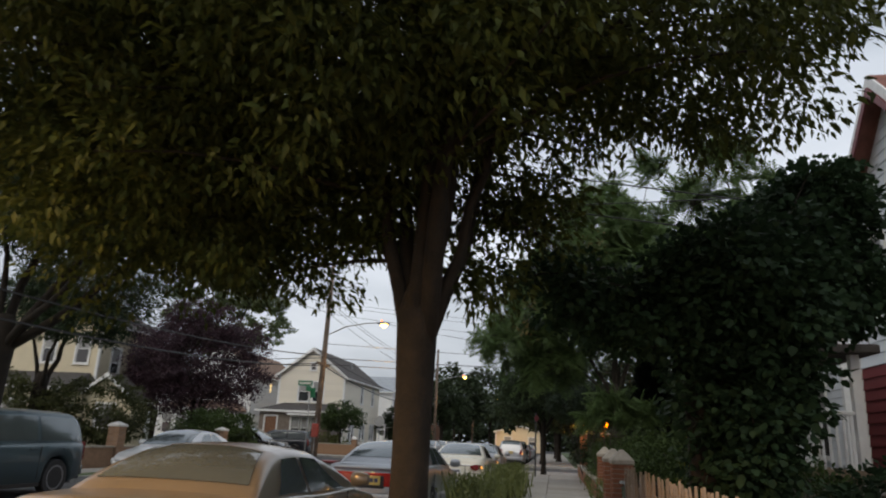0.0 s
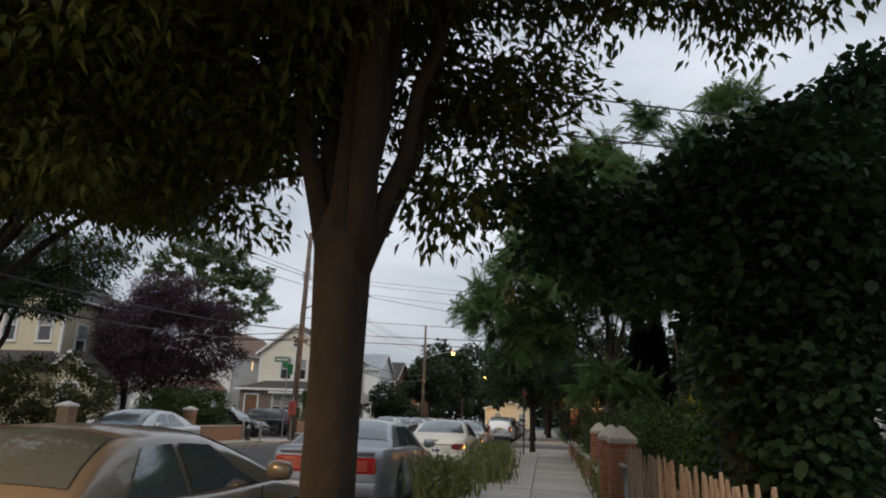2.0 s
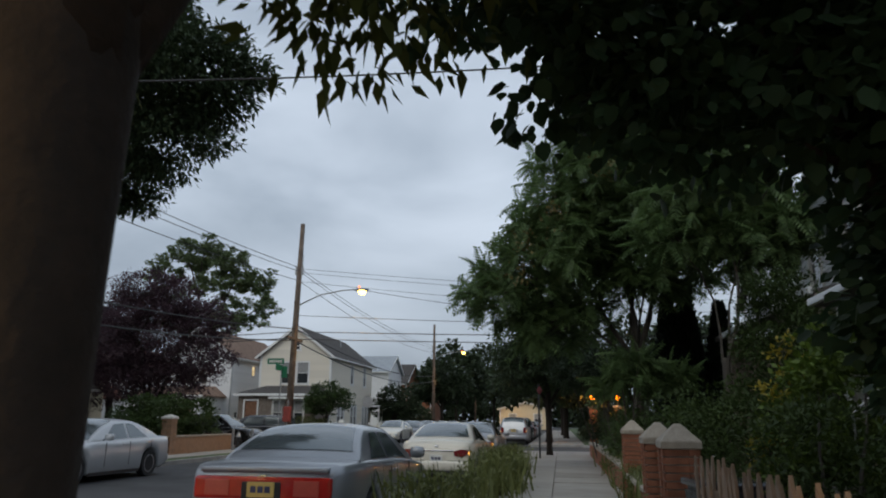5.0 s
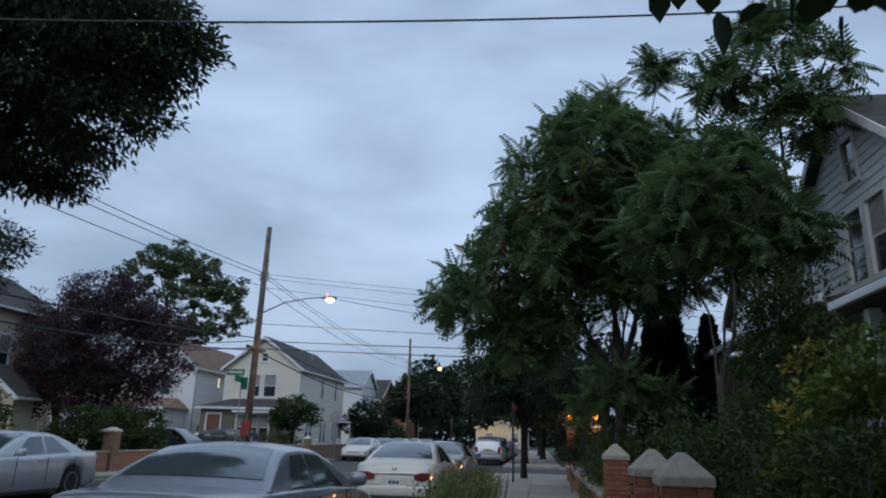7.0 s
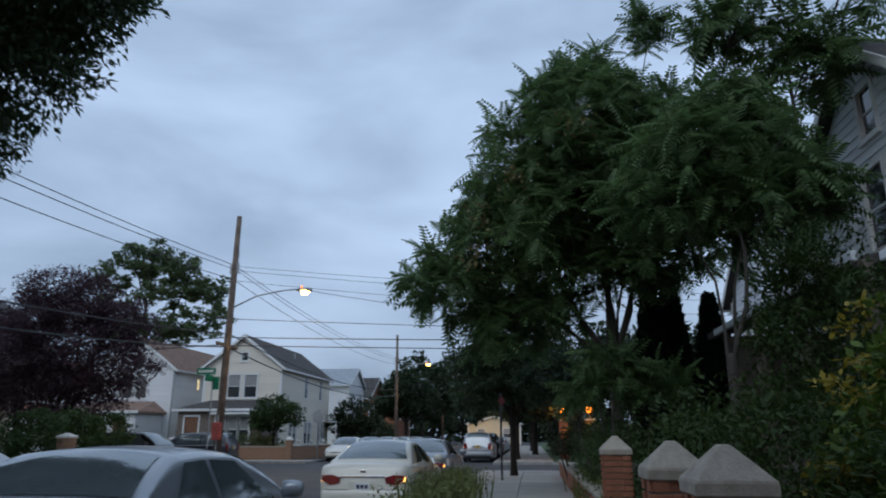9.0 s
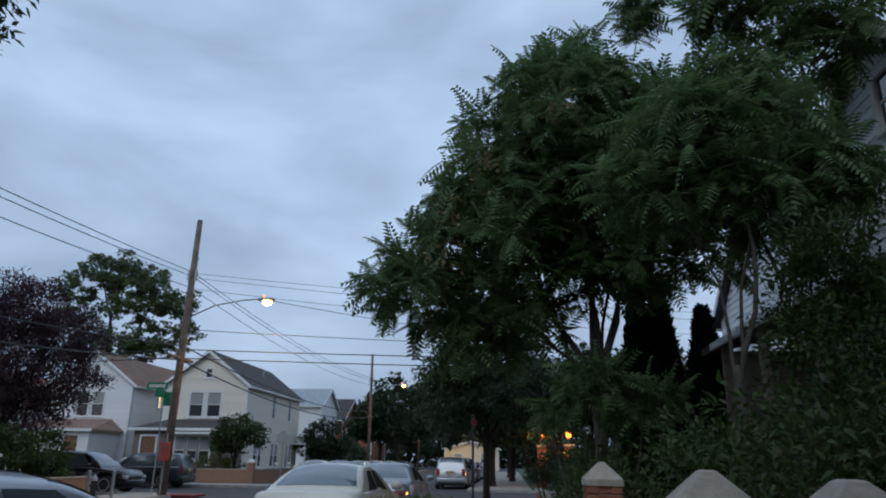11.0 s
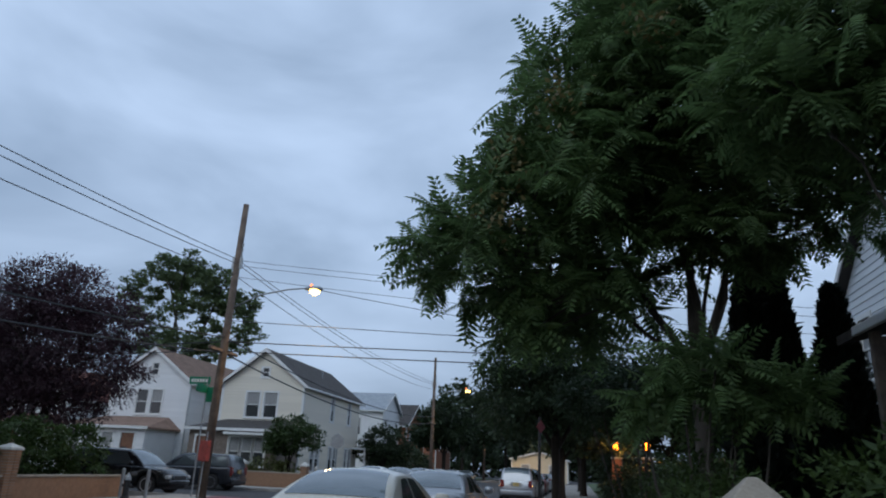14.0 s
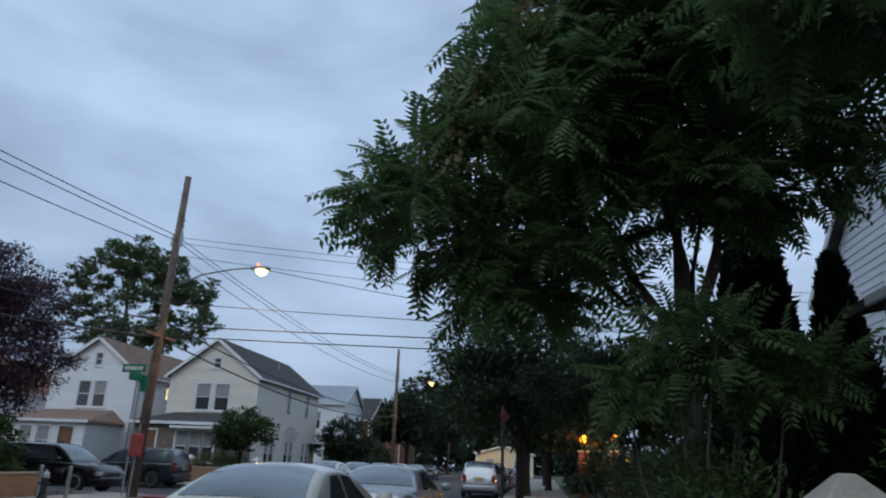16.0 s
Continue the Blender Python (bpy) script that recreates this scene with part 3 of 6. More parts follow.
h5 = house("far_brick_house", "small dim red brick house far up the street", pose(-21.0, 124.0, 0, 0, 0, 90), 12, 9.0, 6.5, 9.5, M_BRICK, M_ROOF_GREY, front=((-3, 4.2, 0.9, 1.5), (3, 4.2, 0.9, 1.5)), boards=False, side_boards=False)
# low white house with red roof behind the purple tree
h6 = house("red_roof_house", "low white house with red-brown roof behind purple trees", pose(-39.5, 57, 0), 8.0, 11.0, 5.2, 7.6, M_SIDING_WHITE, M_ROOF_RED, front=((-1.0, 3.6, 0.9, 1.4, "dark"), (1.2, 3.6, 0.9, 1.4, "dark")), boards=True, side_boards=False)
porch(h6, -4.2, 4.2, 3.0, 2.9, 3.9, M_ROOF_RED, M_SIDING_WHITE, ((-2.4, 1.1, 0.9, 1.5), (0.2, 1.1, 0.9, 1.5, "dark"), (2.6, 0.7, 0.9, 2.1, "door_red")))
h7 = house("maroon_house", "maroon house with white trim half hidden by trees", pose(-50, 58, 0), 8.0, 11.0, 6.2, 9.0, M_SIDING_RED, M_ROOF_BROWN, front=((-1.6, 4, 0.9, 1.5), (1.6, 4, 0.9, 1.5), (0, 1.2, 1.2, 1.5)), boards=False, side_boards=False)
# the cream-yellow house across the street
hy = house("yellow_house", "two-storey cream-yellow house with grey hipped porch roof", pose(-29.0, 34.6, 0), 8.0, 5.5, 7.1, 9.3, M_SIDING_YELLOW, M_ROOF_GREY,
           front=((-2.0, 4.7, 0.8, 1.6, "half"), (0.9, 4.7, 0.8, 1.6, "half"), (3.0, 4.7, 0.8, 1.6, "half")), right=((-1.2, 4.2, 0.8, 1.6), (1.2, 4.2, 0.8, 1.6)), boards=False, side_boards=False)
porch(hy, -4.6, 4.4, 3.0, 3.1, 4.2, M_ROOF_GREY, M_SIDING_YELLOW, ((-2, 1.2, 1.2, 1.4), (2, 1.2, 1.2, 1.4)))
gp = thing("gabled_side_porch", "cream gabled porch with grey roof on the yellow house", "porch", m=pose(-23.2, 33.4, 0))
board_wall(gp, Matrix.Identity(4), 3.0, 0.13, 2.9, 4.0, ((-0.5, 0.5, 1.33, 2.53),), M_SIDING_YELLOW, boards=False)
window(gp, Matrix.Translation((0, 0, 1.33)), 1.0, 1.2)
for sx in (-1.43, 1.43):
    part("porch_wall", box(sx - 0.07, sx + 0.07, 0.145, 1.2, 0.13, 2.9), M_SIDING_YELLOW, gp)
gable_roof(gp, Matrix.Identity(4), 3.0, 0.9, 2.9, 4.0, M_ROOF_GREY)

# the red and grey house, gable to the street
ha = house("grey_clapboard_house", "tall pale grey clapboard house with white window trim", pose(6.9, 22.0, 0, 0, 0, -90), 8.0, 9.0, 5.95, 9.15, M_SIDING_GREY, M_ROOF_GREY,
           front=((0.2, 7.2, 0.6, 1.0, "dark"), (1.05, 4.9, 0.85, 1.6, "half"), (0.0, 4.9, 0.85, 1.6, "dark"), (-2.4, 4.9, 0.8, 1.6, "dark"), (-2.0, 1.5, 1.0, 1.8), (0.2, 1.13, 0.95, 2.0, "door"), (2.4, 1.5, 0.9, 1.8)))
part("porch_roof", prism([(-2.4, 3.75), (-0.02, 4.35), (-0.02, 4.47), (-2.4, 3.9)], -4.0, 3.1, pose(0, 0, 0, 0, 0, 90) @ Matrix.Diagonal((1, -1, 1, 1))), M_ROOF_GREY, ha, "dark sloping porch roof")
part("gutter", box(-3.1, 4.0, -2.48, -2.4, 3.74, 3.88, 0.02), M_SIDING_GREY, ha)
for xx in (-2.9, -0.8, 1.4, 3.8):
    part("porch_post", box(xx - 0.07, xx + 0.07, -2.3, -2.16, 0.1, 3.78, 0.01), M_STUCCO_BROWN, ha)
part("porch_wall", box(-2.83, 3.73, -2.29, -2.17, 0.1, 1.2, 0.01), M_STUCCO_BROWN, ha, "brown stone parapet of the porch")
part("porch_end_wall", box(-2.96, -2.84, -2.15, -0.03, 0.1, 3.7, 0.01), M_STUCCO_BROWN, ha, "brown stone end wall of the porch")
hq = house("red_and_grey_house", "house with dark red ground floor and pale grey clapboard above", pose(5.7, 11.6, 0, 0, 0, -90), 4.8, 9.0, 5.35, 7.8, M_SIDING_GREY, M_ROOF_RED,
           front=((-1.3, 3.9, 0.85, 1.4, "half"), (1.3, 3.9, 0.85, 1.4, "half"), (-0.3, 1.5, 0.9, 1.6, "half"), (1.5, 1.5, 0.9, 1.6)), lower=M_SIDING_RED)
for sx in (-1, 1):
    xe, ze = 2.4 + 0.38, 5.35 - 0.38 * 2.45 / 2.4
    part("red_bargeboard", prism([(sx * xe, ze - 0.22), (0, 7.8 - 0.25), (0, 7.8 - 0.08), (sx * xe, ze - 0.06)], -0.37, -0.34), M_SIGNRED, hq, "dull red trim under the gable")
pd = thing("front_porch", "white wooden porch with railing beside the red wall", "porch", m=pose(4.4, 13.5, 0))
part("deck", box(-0.6, 0.6, -1.8, 1.8, 1.2, 1.34, 0.02), M_WOODFENCE, pd)
part("skirt", box(-0.5, 0.55, -1.7, 1.7, 0.1, 1.2), M_STUCCO_BROWN, pd)
for px, py in ((-0.52, -1.7), (0.3, -1.7), (-0.52, 0.0), (-0.52, 1.7)):
    part("post", box(px - 0.07, px + 0.07, py - 0.07, py + 0.07, 1.34, 3.1, 0.012), M_WHITE, pd)
part("porch_roof", box(-0.8, 0.6, -2.0, 2.0, 3.1, 3.24, 0.03), M_ROOF_GREY, pd)
part("gutter", box(-0.88, -0.81, -2.0, 2.0, 3.12, 3.22, 0.02), M_SIDING_GREY, pd)
for y0, y1 in ((-1.63, -0.07), (0.07, 1.63)):
    part("rail", box(-0.56, -0.48, y0, y1, 2.16, 2.22, 0.01), M_WHITE, pd)
    for k in range(11):
        yy = y0 + (k + 0.5) * (y1 - y0) / 11
        part("baluster", box(-0.54, -0.50, yy - 0.018, yy + 0.018, 1.34, 2.16), M_WHITE, pd)
part("rail", box(-0.45, 0.23, -1.74, -1.66, 2.16, 2.22, 0.01), M_WHITE, pd)
for k in range(6):
    part("baluster", box(-0.40 + k * 0.11, -0.365 + k * 0.11, -1.718, -1.682, 1.34, 2.16), M_WHITE, pd)
for k in range(5):
    part("step", box(-0.6 - 0.27 * (k + 1), -0.6 - 0.27 * k, 0.2, 1.5, 0.1, 1.2 - 0.2 * k, 0.01), M_KERB, pd)
for yy in (0.2, 1.5):
    part("stair_rail", tube([(-0.6, yy, 2.1), (-1.15, yy, 1.6), (-1.15, yy, 0.6)], 0.018, 6), M_STEEL, pd, "thin metal stair rail")

# the pale house behind the cypresses
hb = house("pale_clapboard_house", "pale grey clapboard house behind dark cypresses", pose(7.6, 30.6, 0, 0, 0, -90), 7.6, 9.0, 6.2, 9.2, M_SIDING_GREY, M_ROOF_GREY,
           front=((-2.2, 4.1, 0.8, 1.6, "half"), (0, 4.1, 0.8, 1.6, "half"), (2.2, 4.1, 0.8, 1.6, "half"), (-2, 1.3, 1.0, 1.6), (2, 1.3, 1.0, 1.6)), right=((-2, 4.1, 0.8, 1.6), (-2, 1.3, 0.8, 1.6, "dark")))
part("porch_roof", prism([(-1.9, 2.95), (-0.02, 3.45), (-0.02, 3.55), (-1.9, 3.08)], -3.7, 3.7, pose(0, 0, 0, 0, 0, 90) @ Matrix.Diagonal((1, -1, 1, 1))), M_ROOF_GREY, hb, "dark sloping porch roof")
part("gutter", box(-3.7, 3.7, -1.98, -1.9, 2.93, 3.05, 0.02), M_SIDING_GREY, hb)
for xx in (-3.5, -1.2, 1.2, 3.5):
    part("porch_post", box(xx - 0.07, xx + 0.07, -1.8, -1.66, 0.1, 3.0, 0.01), M_WHITE, hb)

# the lamp-lit building at the end of the pavement
ff = house("far_yellow_building", "low pale building lit by a warm lamp", pose(-5.6, 118, 0), 8.0, 12, 3.3, 4.3, M_SIDING_YELLOW, M_ROOF_BROWN, front=((-2, 1.2, 1.2, 1.4), (2, 1.2, 1.2, 1.4)), boards=False, side_boards=False)


# ---------------------------------------------------------------- cars
def smooth01(t):
    t = min(1.0, max(0.0, t))
    return t * t * (3 - 2 * t)


def profile(points, y):
    """A height along the car from (y, z) knots, eased between them."""
    for (a, za), (b, zb) in zip(points, points[1:]):
        if y <= b:
            t = (y - a) / (b - a)
            return za + (zb - za) * (0.5 * t + 0.5 * smooth01(t))
    return points[-1][1]


def make_car(name, label, m, length, width, height, body, deck, cabin, belt, wheels, rim=M_RIM, rear="bar", plate=M_PLATE, front_lit=False, wheel_r=0.33, suv=False, reflector_glow=False):
    """A car; forward is local +y, the road under it is z = 0. deck: (y, z) of hood, belt and boot lid; cabin: y of rear glass foot, roof rear, roof front, windscreen foot."""
    c = thing(name, label, "car", "parked cars", m=m)
    hw, L = width / 2, length / 2
    low = 0.24 if suv else 0.19

    def half(y):
        e = 1.0
        if y < -L + 0.55:
            e = 0.80 + 0.20 * math.sqrt(max(0, 1 - ((-L + 0.55 - y) / 0.55) ** 2))
        if y > L - 0.9:
            e = 0.70 + 0.30 * math.sqrt(max(0, 1 - ((y - L + 0.9) / 0.9) ** 2))
        return hw * e

    def foot(y):
        z = low + 0.10 * smooth01((abs(y) - L + 0.7) / 0.7)
        for wy in wheels:
            d = abs(y - wy)
            if d < wheel_r + 0.07:
                z = max(z, math.sqrt((wheel_r + 0.07) ** 2 - d * d) + wheel_r - 0.02)
        return z
    ys = sorted(set([round(-L + i * length / 70, 4) for i in range(71)] + [round(w + d, 4) for w in wheels for d in np.linspace(-wheel_r - 0.08, wheel_r + 0.08, 17)]))
    bm = bmesh.new()
    rings = []
    for y in ys:
        zt, zb, w = profile(deck, y), foot(y), half(y)
        zb = min(zb, zt - 0.12)
        mid = zb + (zt - zb) * 0.55
        pts = [(w * 0.93, zb), (w * 0.985, zb + 0.05 * (zt - zb) + 0.02), (w, mid), (w * 0.985, zt - 0.11 * (zt - zb) - 0.015), (w * 0.945, zt - 0.03), (w * 0.86, zt), (w * 0.45, zt + 0.018), (0, zt + 0.025)]
        if y < -L + 0.001 or y > L - 0.001:
            pts = [(x * 0.985, mid + (z - mid) * 0.9) for x, z in pts]
        ring = [bm.verts.new((x, y, z)) for x, z in pts] + [bm.verts.new((-x, y, z)) for x, z in pts[-2::-1]]
        rings.append(ring)
    n = len(rings[0])
    for a, b in zip(rings, rings[1:]):
        for k in range(n):
            bm.faces.new((a[k], a[(k + 1) % n], b[(k + 1) % n], b[k]))
    bm.faces.new(rings[0])
    bm.faces.new(rings[-1][::-1])
    bmesh.ops.recalc_face_normals(bm, faces=bm.faces)
    part("body", bm, body, c, smooth=True)
    # cabin
    a, b, d, e = cabin

    def roof_z(y):
        zt = profile(deck, y)
        if y < b:
            t = (y - a) / (b - a)
            return zt + 0.005 + (height - 0.02 - zt) * (1 - (1 - min(1, max(0, t))) ** (1.6 if not suv else 2.6))
        if y > d:
            t = (e - y) / (e - d)
            return zt + 0.005 + (height - 0.03 - zt) * (1 - (1 - min(1, max(0, t))) ** 1.5)
        t = (y - b) / (d - b)
        return height - 0.02 - 0.01 * t + 0.02 * math.sin(t * math.pi)

    def surf(y, s, off=0.0):
        """A point of the cabin: s runs from -1 at the left belt over the roof to 1."""
        zb, zt = profile(deck, y) - 0.03, roof_z(y)
        wb, f = min(half(y) * 0.93, hw * 0.92), (zt - zb) / max(0.1, height - belt)
        wr = wb - (0.20 if not suv else 0.16) * hw / 0.9 * min(1, f)
        q = abs(s)
        if q > 0.62:
            t = (1 - q) / 0.38
            x, z = wb + (wr - wb) * (t ** 1.15), zb + (zt - 0.07 * min(1, f) - zb) * t
        else:
            t = q / 0.62
            x, z = wr * (1 - (1 - t) ** 1.0), zt - 0.07 * min(1, f) * t ** 2.6
        x = math.copysign(x, s) if s else 0.0
        nx, nz = (math.copysign(0.9, s), 0.35) if q > 0.62 else (0.0, 1.0)
        ny = -0.6 if y < b else (0.6 if y > d else 0)
        return Vector((x + nx * off, y + (ny * off if q <= 0.62 else 0), z + nz * off))

    def sheet(y_of, s_of, nu, nv, off, thick=0.0):
        g = bmesh.new()
        grid = [[g.verts.new(surf(y_of(i / nu, j / nv), s_of(i / nu, j / nv), off)) for j in range(nv + 1)] for i in range(nu + 1)]
        for i in range(nu):
            for j in range(nv):
                g.faces.new((grid[i][j], grid[i + 1][j], grid[i + 1][j + 1], grid[i][j + 1]))
        bmesh.ops.recalc_face_normals(g, faces=g.faces)
        return g
    part("cabin", sheet(lambda u, v: a + (e - a) * u, lambda u, v: -1 + 2 * v, 48, 28, 0.0), body, c, smooth=True)
    glass = part("rear_window", sheet(lambda u, v: a + 0.13 + (b - a - 0.26) * u, lambda u, v: (-1 + 2 * v) * (0.55 - 0.03 * u), 10, 10, 0.008), M_CARGLASS, c, smooth=True)
    part("windscreen", sheet(lambda u, v: d + 0.06 + (e - d - 0.12) * u, lambda u, v: (-1 + 2 * v) * 0.58, 10, 10, 0.008), M_CARGLASS, c, smooth=True)
    mid = (b + d) / 2 - 0.05
    for sx in (-1, 1):
        for y0b, y0t, y1b, y1t in ((a + 0.35 * (b - a) + (0.15 if not suv else 0), b - 0.02 if not suv else b - 0.2, mid - 0.04, mid - 0.04), (mid + 0.04, mid + 0.04, e - 0.42 * (e - d), d + 0.02)):
            part("side_window", sheet(lambda u, v: (y0b + (y0t - y0b) * v) + ((y1b + (y1t - y1b) * v) - (y0b + (y0t - y0b) * v)) * u, lambda u, v: sx * (0.965 - 0.30 * v), 8, 4, 0.008), M_CARGLASS, c, smooth=True)
        ym = e - 0.42 * (e - d) - 0.02
        mirror = lathe([(0.02, -0.11), (0.075, -0.09), (0.085, 0.0), (0.07, 0.10), (0.03, 0.12)], 12, axis="x")
        mirror.transform(Matrix.Translation((sx * (hw + 0.10), ym, belt + 0.06)) @ Matrix.Diagonal((0.95, 0.8, 1.0, 1)))
        part("door_mirror", mirror, body, c, smooth=True)
        for yh in (mid + 0.12, mid - 0.85):
            part("door_handle", box(sx * hw - 0.02, sx * hw + 0.02, yh, yh + 0.2, belt - 0.14, belt - 0.11, 0.008), body, c)
        for ys_ in (mid, e - 0.5 * (e - d), a + 0.4 * (b - a)):
            part("door_seam", box(sx * (hw - 0.004) - 0.005, sx * (hw - 0.004) + 0.005, ys_ - 0.005, ys_ + 0.005, 0.36, belt - 0.06), M_BLACKPLASTIC, c)
        part("sill", box(sx * hw * 0.96 - 0.02, sx * hw * 0.96 + 0.02, wheels[0] + 0.45, wheels[1] - 0.45, low - 0.03, low + 0.05, 0.01), M_BLACKPLASTIC, c)
    # wheels
    for wy in wheels:
        for sx in (-1, 1):
            wm = Matrix.Translation((sx * (hw - 0.12), wy, wheel_r)) @ Matrix.Diagonal((sx, 1, 1, 1))
            ty = lathe([(wheel_r * 0.66, -0.10), (wheel_r * 0.96, -0.10), (wheel_r, -0.07), (wheel_r, 0.07), (wheel_r * 0.96, 0.10), (wheel_r * 0.68, 0.095)], 28, axis="x")
            ty.transform(wm)
            bmesh.ops.recalc_face_normals(ty, faces=ty.faces)
            wheel = part("wheel", ty, M_TYRE, c, "black tyre", smooth=False)
            rm = lathe([(wheel_r * 0.68, 0.02), (wheel_r * 0.68, 0.098), (wheel_r * 0.6, 0.098), (wheel_r * 0.57, 0.05), (wheel_r * 0.2, 0.045), (wheel_r * 0.16, 0.09), (0.01, 0.095)], 24, axis="x")
            for k in range(7):
                add_box(rm, 0.05, 0.09, -0.022, 0.022, wheel_r * 0.1, wheel_r * 0.6, 0, pose(0, 0, 0, 360 / 7 * k))
            rm.transform(wm)
            part("rim", rm, rim, wheel, "spoked alloy rim")
    # rear end
    zt = profile(deck, -L + 0.06)
    yb = -L
    whr = half(-L + 0.02)
    if rear == "bar":           # one wide lamp bar across the boot
        part("tail_lamp_bar", box(-whr * 0.97, whr * 0.97, yb - 0.03, yb + 0.12, zt - 0.30, zt - 0.07, 0.03), M_TAIL, c, "full-width red tail lamp")
        for sx in (-1, 1):
            part("reversing_lens", box(sx * 0.50 - 0.14, sx * 0.50 + 0.14, yb - 0.037, yb, zt - 0.265, zt - 0.105, 0.008), mat("pink_lens", (0.55, 0.09, 0.07), 0.2, 0.1, 9, 0.0, coat=0.5), c, "paler red lens")
        part("plate_recess", box(-0.22, 0.22, yb - 0.036, yb, zt - 0.33, zt - 0.12, 0.01), M_BLACKPLASTIC, c)
        pz = zt - 0.2
        part("boot_lip", box(-whr * 0.92, whr * 0.92, yb + 0.0, yb + 0.15, zt - 0.035, zt + 0.03, 0.025), body, c, "raised lip along the boot edge", smooth=True)
    else:
        for sx in (-1, 1):
            o = prism([(sx * 0.42, zt - 0.20), (sx * 0.44, zt - 0.30), (sx * whr * 0.80, zt - 0.33), (sx * whr * 1.005, zt - 0.25), (sx * whr * 1.005, zt - 0.16), (sx * whr * 0.75, zt - 0.15)] if not suv else
                      [(sx * 0.62, belt - 0.02), (sx * 0.6, belt - 0.30), (sx * whr * 1.0, belt - 0.38), (sx * whr * 1.0, belt + 0.02)], yb - 0.025, yb + 0.16)
            lamp = part("tail_lamp", o, M_TAILDARK, c, "dark red tail lamp")
            # an unlit side reflector, its glint given as emission
            if reflector_glow:
                part("amber_reflector", box(sx * whr * 0.99 - 0.03, sx * whr * 0.99 + 0.03, yb + 0.02, yb + 0.10, zt - 0.27, zt - 0.2, 0.01), M_REFLECTORGLOW, lamp, "amber reflector, its glint made by emission")
        part("boot_trim", box(-0.42, 0.42, yb - 0.02, yb, zt - 0.20, zt - 0.165, 0.006), M_CHROME if not suv else body, c)
        pz = zt - 0.36 if not suv else belt - 0.2
        part("plate_recess", box(-0.27, 0.27, yb - 0.012, yb, pz - 0.1, pz + 0.1, 0.004), body, c)
    pl = part("number_plate", box(-0.152, 0.152, yb - 0.05, yb - 0.035, pz - 0.076, pz + 0.076, 0.004), plate, c, "number plate with dark print")
    for k in range(3):
        part("print_bar", box(-0.11 + k * 0.08, -0.05 + k * 0.08, yb - 0.054, yb - 0.05, pz - 0.03, pz + 0.035), M_PLATEBAR, pl)
    bump = box(-whr * 1.0, whr * 1.0, yb - 0.07, yb + 0.25, low + 0.14, low + 0.36, 0.05)
    part("rear_bumper", bump, body, c, smooth=True)
    part("bumper_insert", box(-whr * 0.9, whr * 0.9, yb - 0.078, yb, low + 0.05, low + 0.15, 0.02), M_BLACKPLASTIC, c)
    part("boot_seam", box(-whr * 0.93, whr * 0.93, yb - 0.006, yb + 0.01, zt - 0.42, zt - 0.41), M_BLACKPLASTIC, c)
    part("badge", box(-0.045, 0.045, yb - 0.022, yb, zt - 0.105, zt - 0.055, 0.01), M_CHROME, c)
    # front end
    zf = profile(deck, L - 0.1)
    whf = half(L - 0.05)
    for sx in (-1, 1):
        part("headlamp", box(sx * whf * 0.86 - 0.17, sx * whf * 0.86 + 0.17, L - 0.22, L + 0.0, zf - 0.20, zf - 0.06, 0.04), M_HEADLENS, c, "clear headlamp")
    part("grille", box(-0.42, 0.42, L - 0.1, L + 0.02, zf - 0.30, zf - 0.08, 0.03), M_BLACKPLASTIC, c)
    part("front_bumper", box(-whf * 0.98, whf * 0.98, L - 0.25, L + 0.05, low + 0.12, low + 0.33, 0.06), body, c, smooth=True)
    part("underbody", box(-hw * 0.78, hw * 0.78, -L + 0.2, L - 0.2, low - 0.02, low + 0.12), M_BLACKPLASTIC, c)
    return c


def sedan(name, label, x, y_rear, body, length=4.85, width=1.82, height=1.45, turn=0.0, **kw):
    L = length / 2
    deck = [(-L, 0.92), (-L + 0.10, 1.0), (-L + 1.05, 1.0), (0, 0.96), (L - 1.5, 0.94), (L - 0.35, 0.76), (L, 0.62)]
    cabin = (-L + 0.62, -L + 1.65, L - 2.45, L - 1.35)
    return make_car(name, label, pose(x, y_rear + L if turn == 0 else y_rear, 0, 0, 0, turn), length, width, height, body, deck, cabin, 0.97, (-L + 1.02, L - 0.92), **kw)


def suv(name, label, m, body, length=4.7, width=1.88, height=1.72, **kw):
    L = length / 2
    deck = [(-L, 1.02), (-L + 0.12, 1.10), (0, 1.08), (L - 1.35, 1.05), (L - 0.3, 0.95), (L, 0.75)]
    cabin = (-L + 0.02, -L + 0.55, L - 2.1, L - 1.15)
    return make_car(name, label, m, length, width, height, body, deck, cabin, 1.08, (-L + 0.95, L - 0.9), rear="pair", wheel_r=0.37, suv=True, **kw)


def old_sedan(name, label, x, y_rear, body, lift=0.0, **kw):
    """A rounder sedan of the nineties with a long boot."""
    length, width, height = 5.0, 1.85, 1.42 + lift
    L = length / 2
    deck = [(-L, 0.88 + lift), (-L + 0.12, 0.99 + lift), (-L + 1.1, 1.01 + lift), (0, 0.96 + lift), (L - 1.5, 0.93), (L - 0.35, 0.76), (L, 0.62)]
    cabin = (-L + 0.78, -L + 1.62, L - 2.5, L - 1.35)
    return make_car(name, label, pose(x, y_rear + L, 0), length, width, height, body, deck, cabin, 0.97, (-L + 1.15, L - 1.0), **kw)


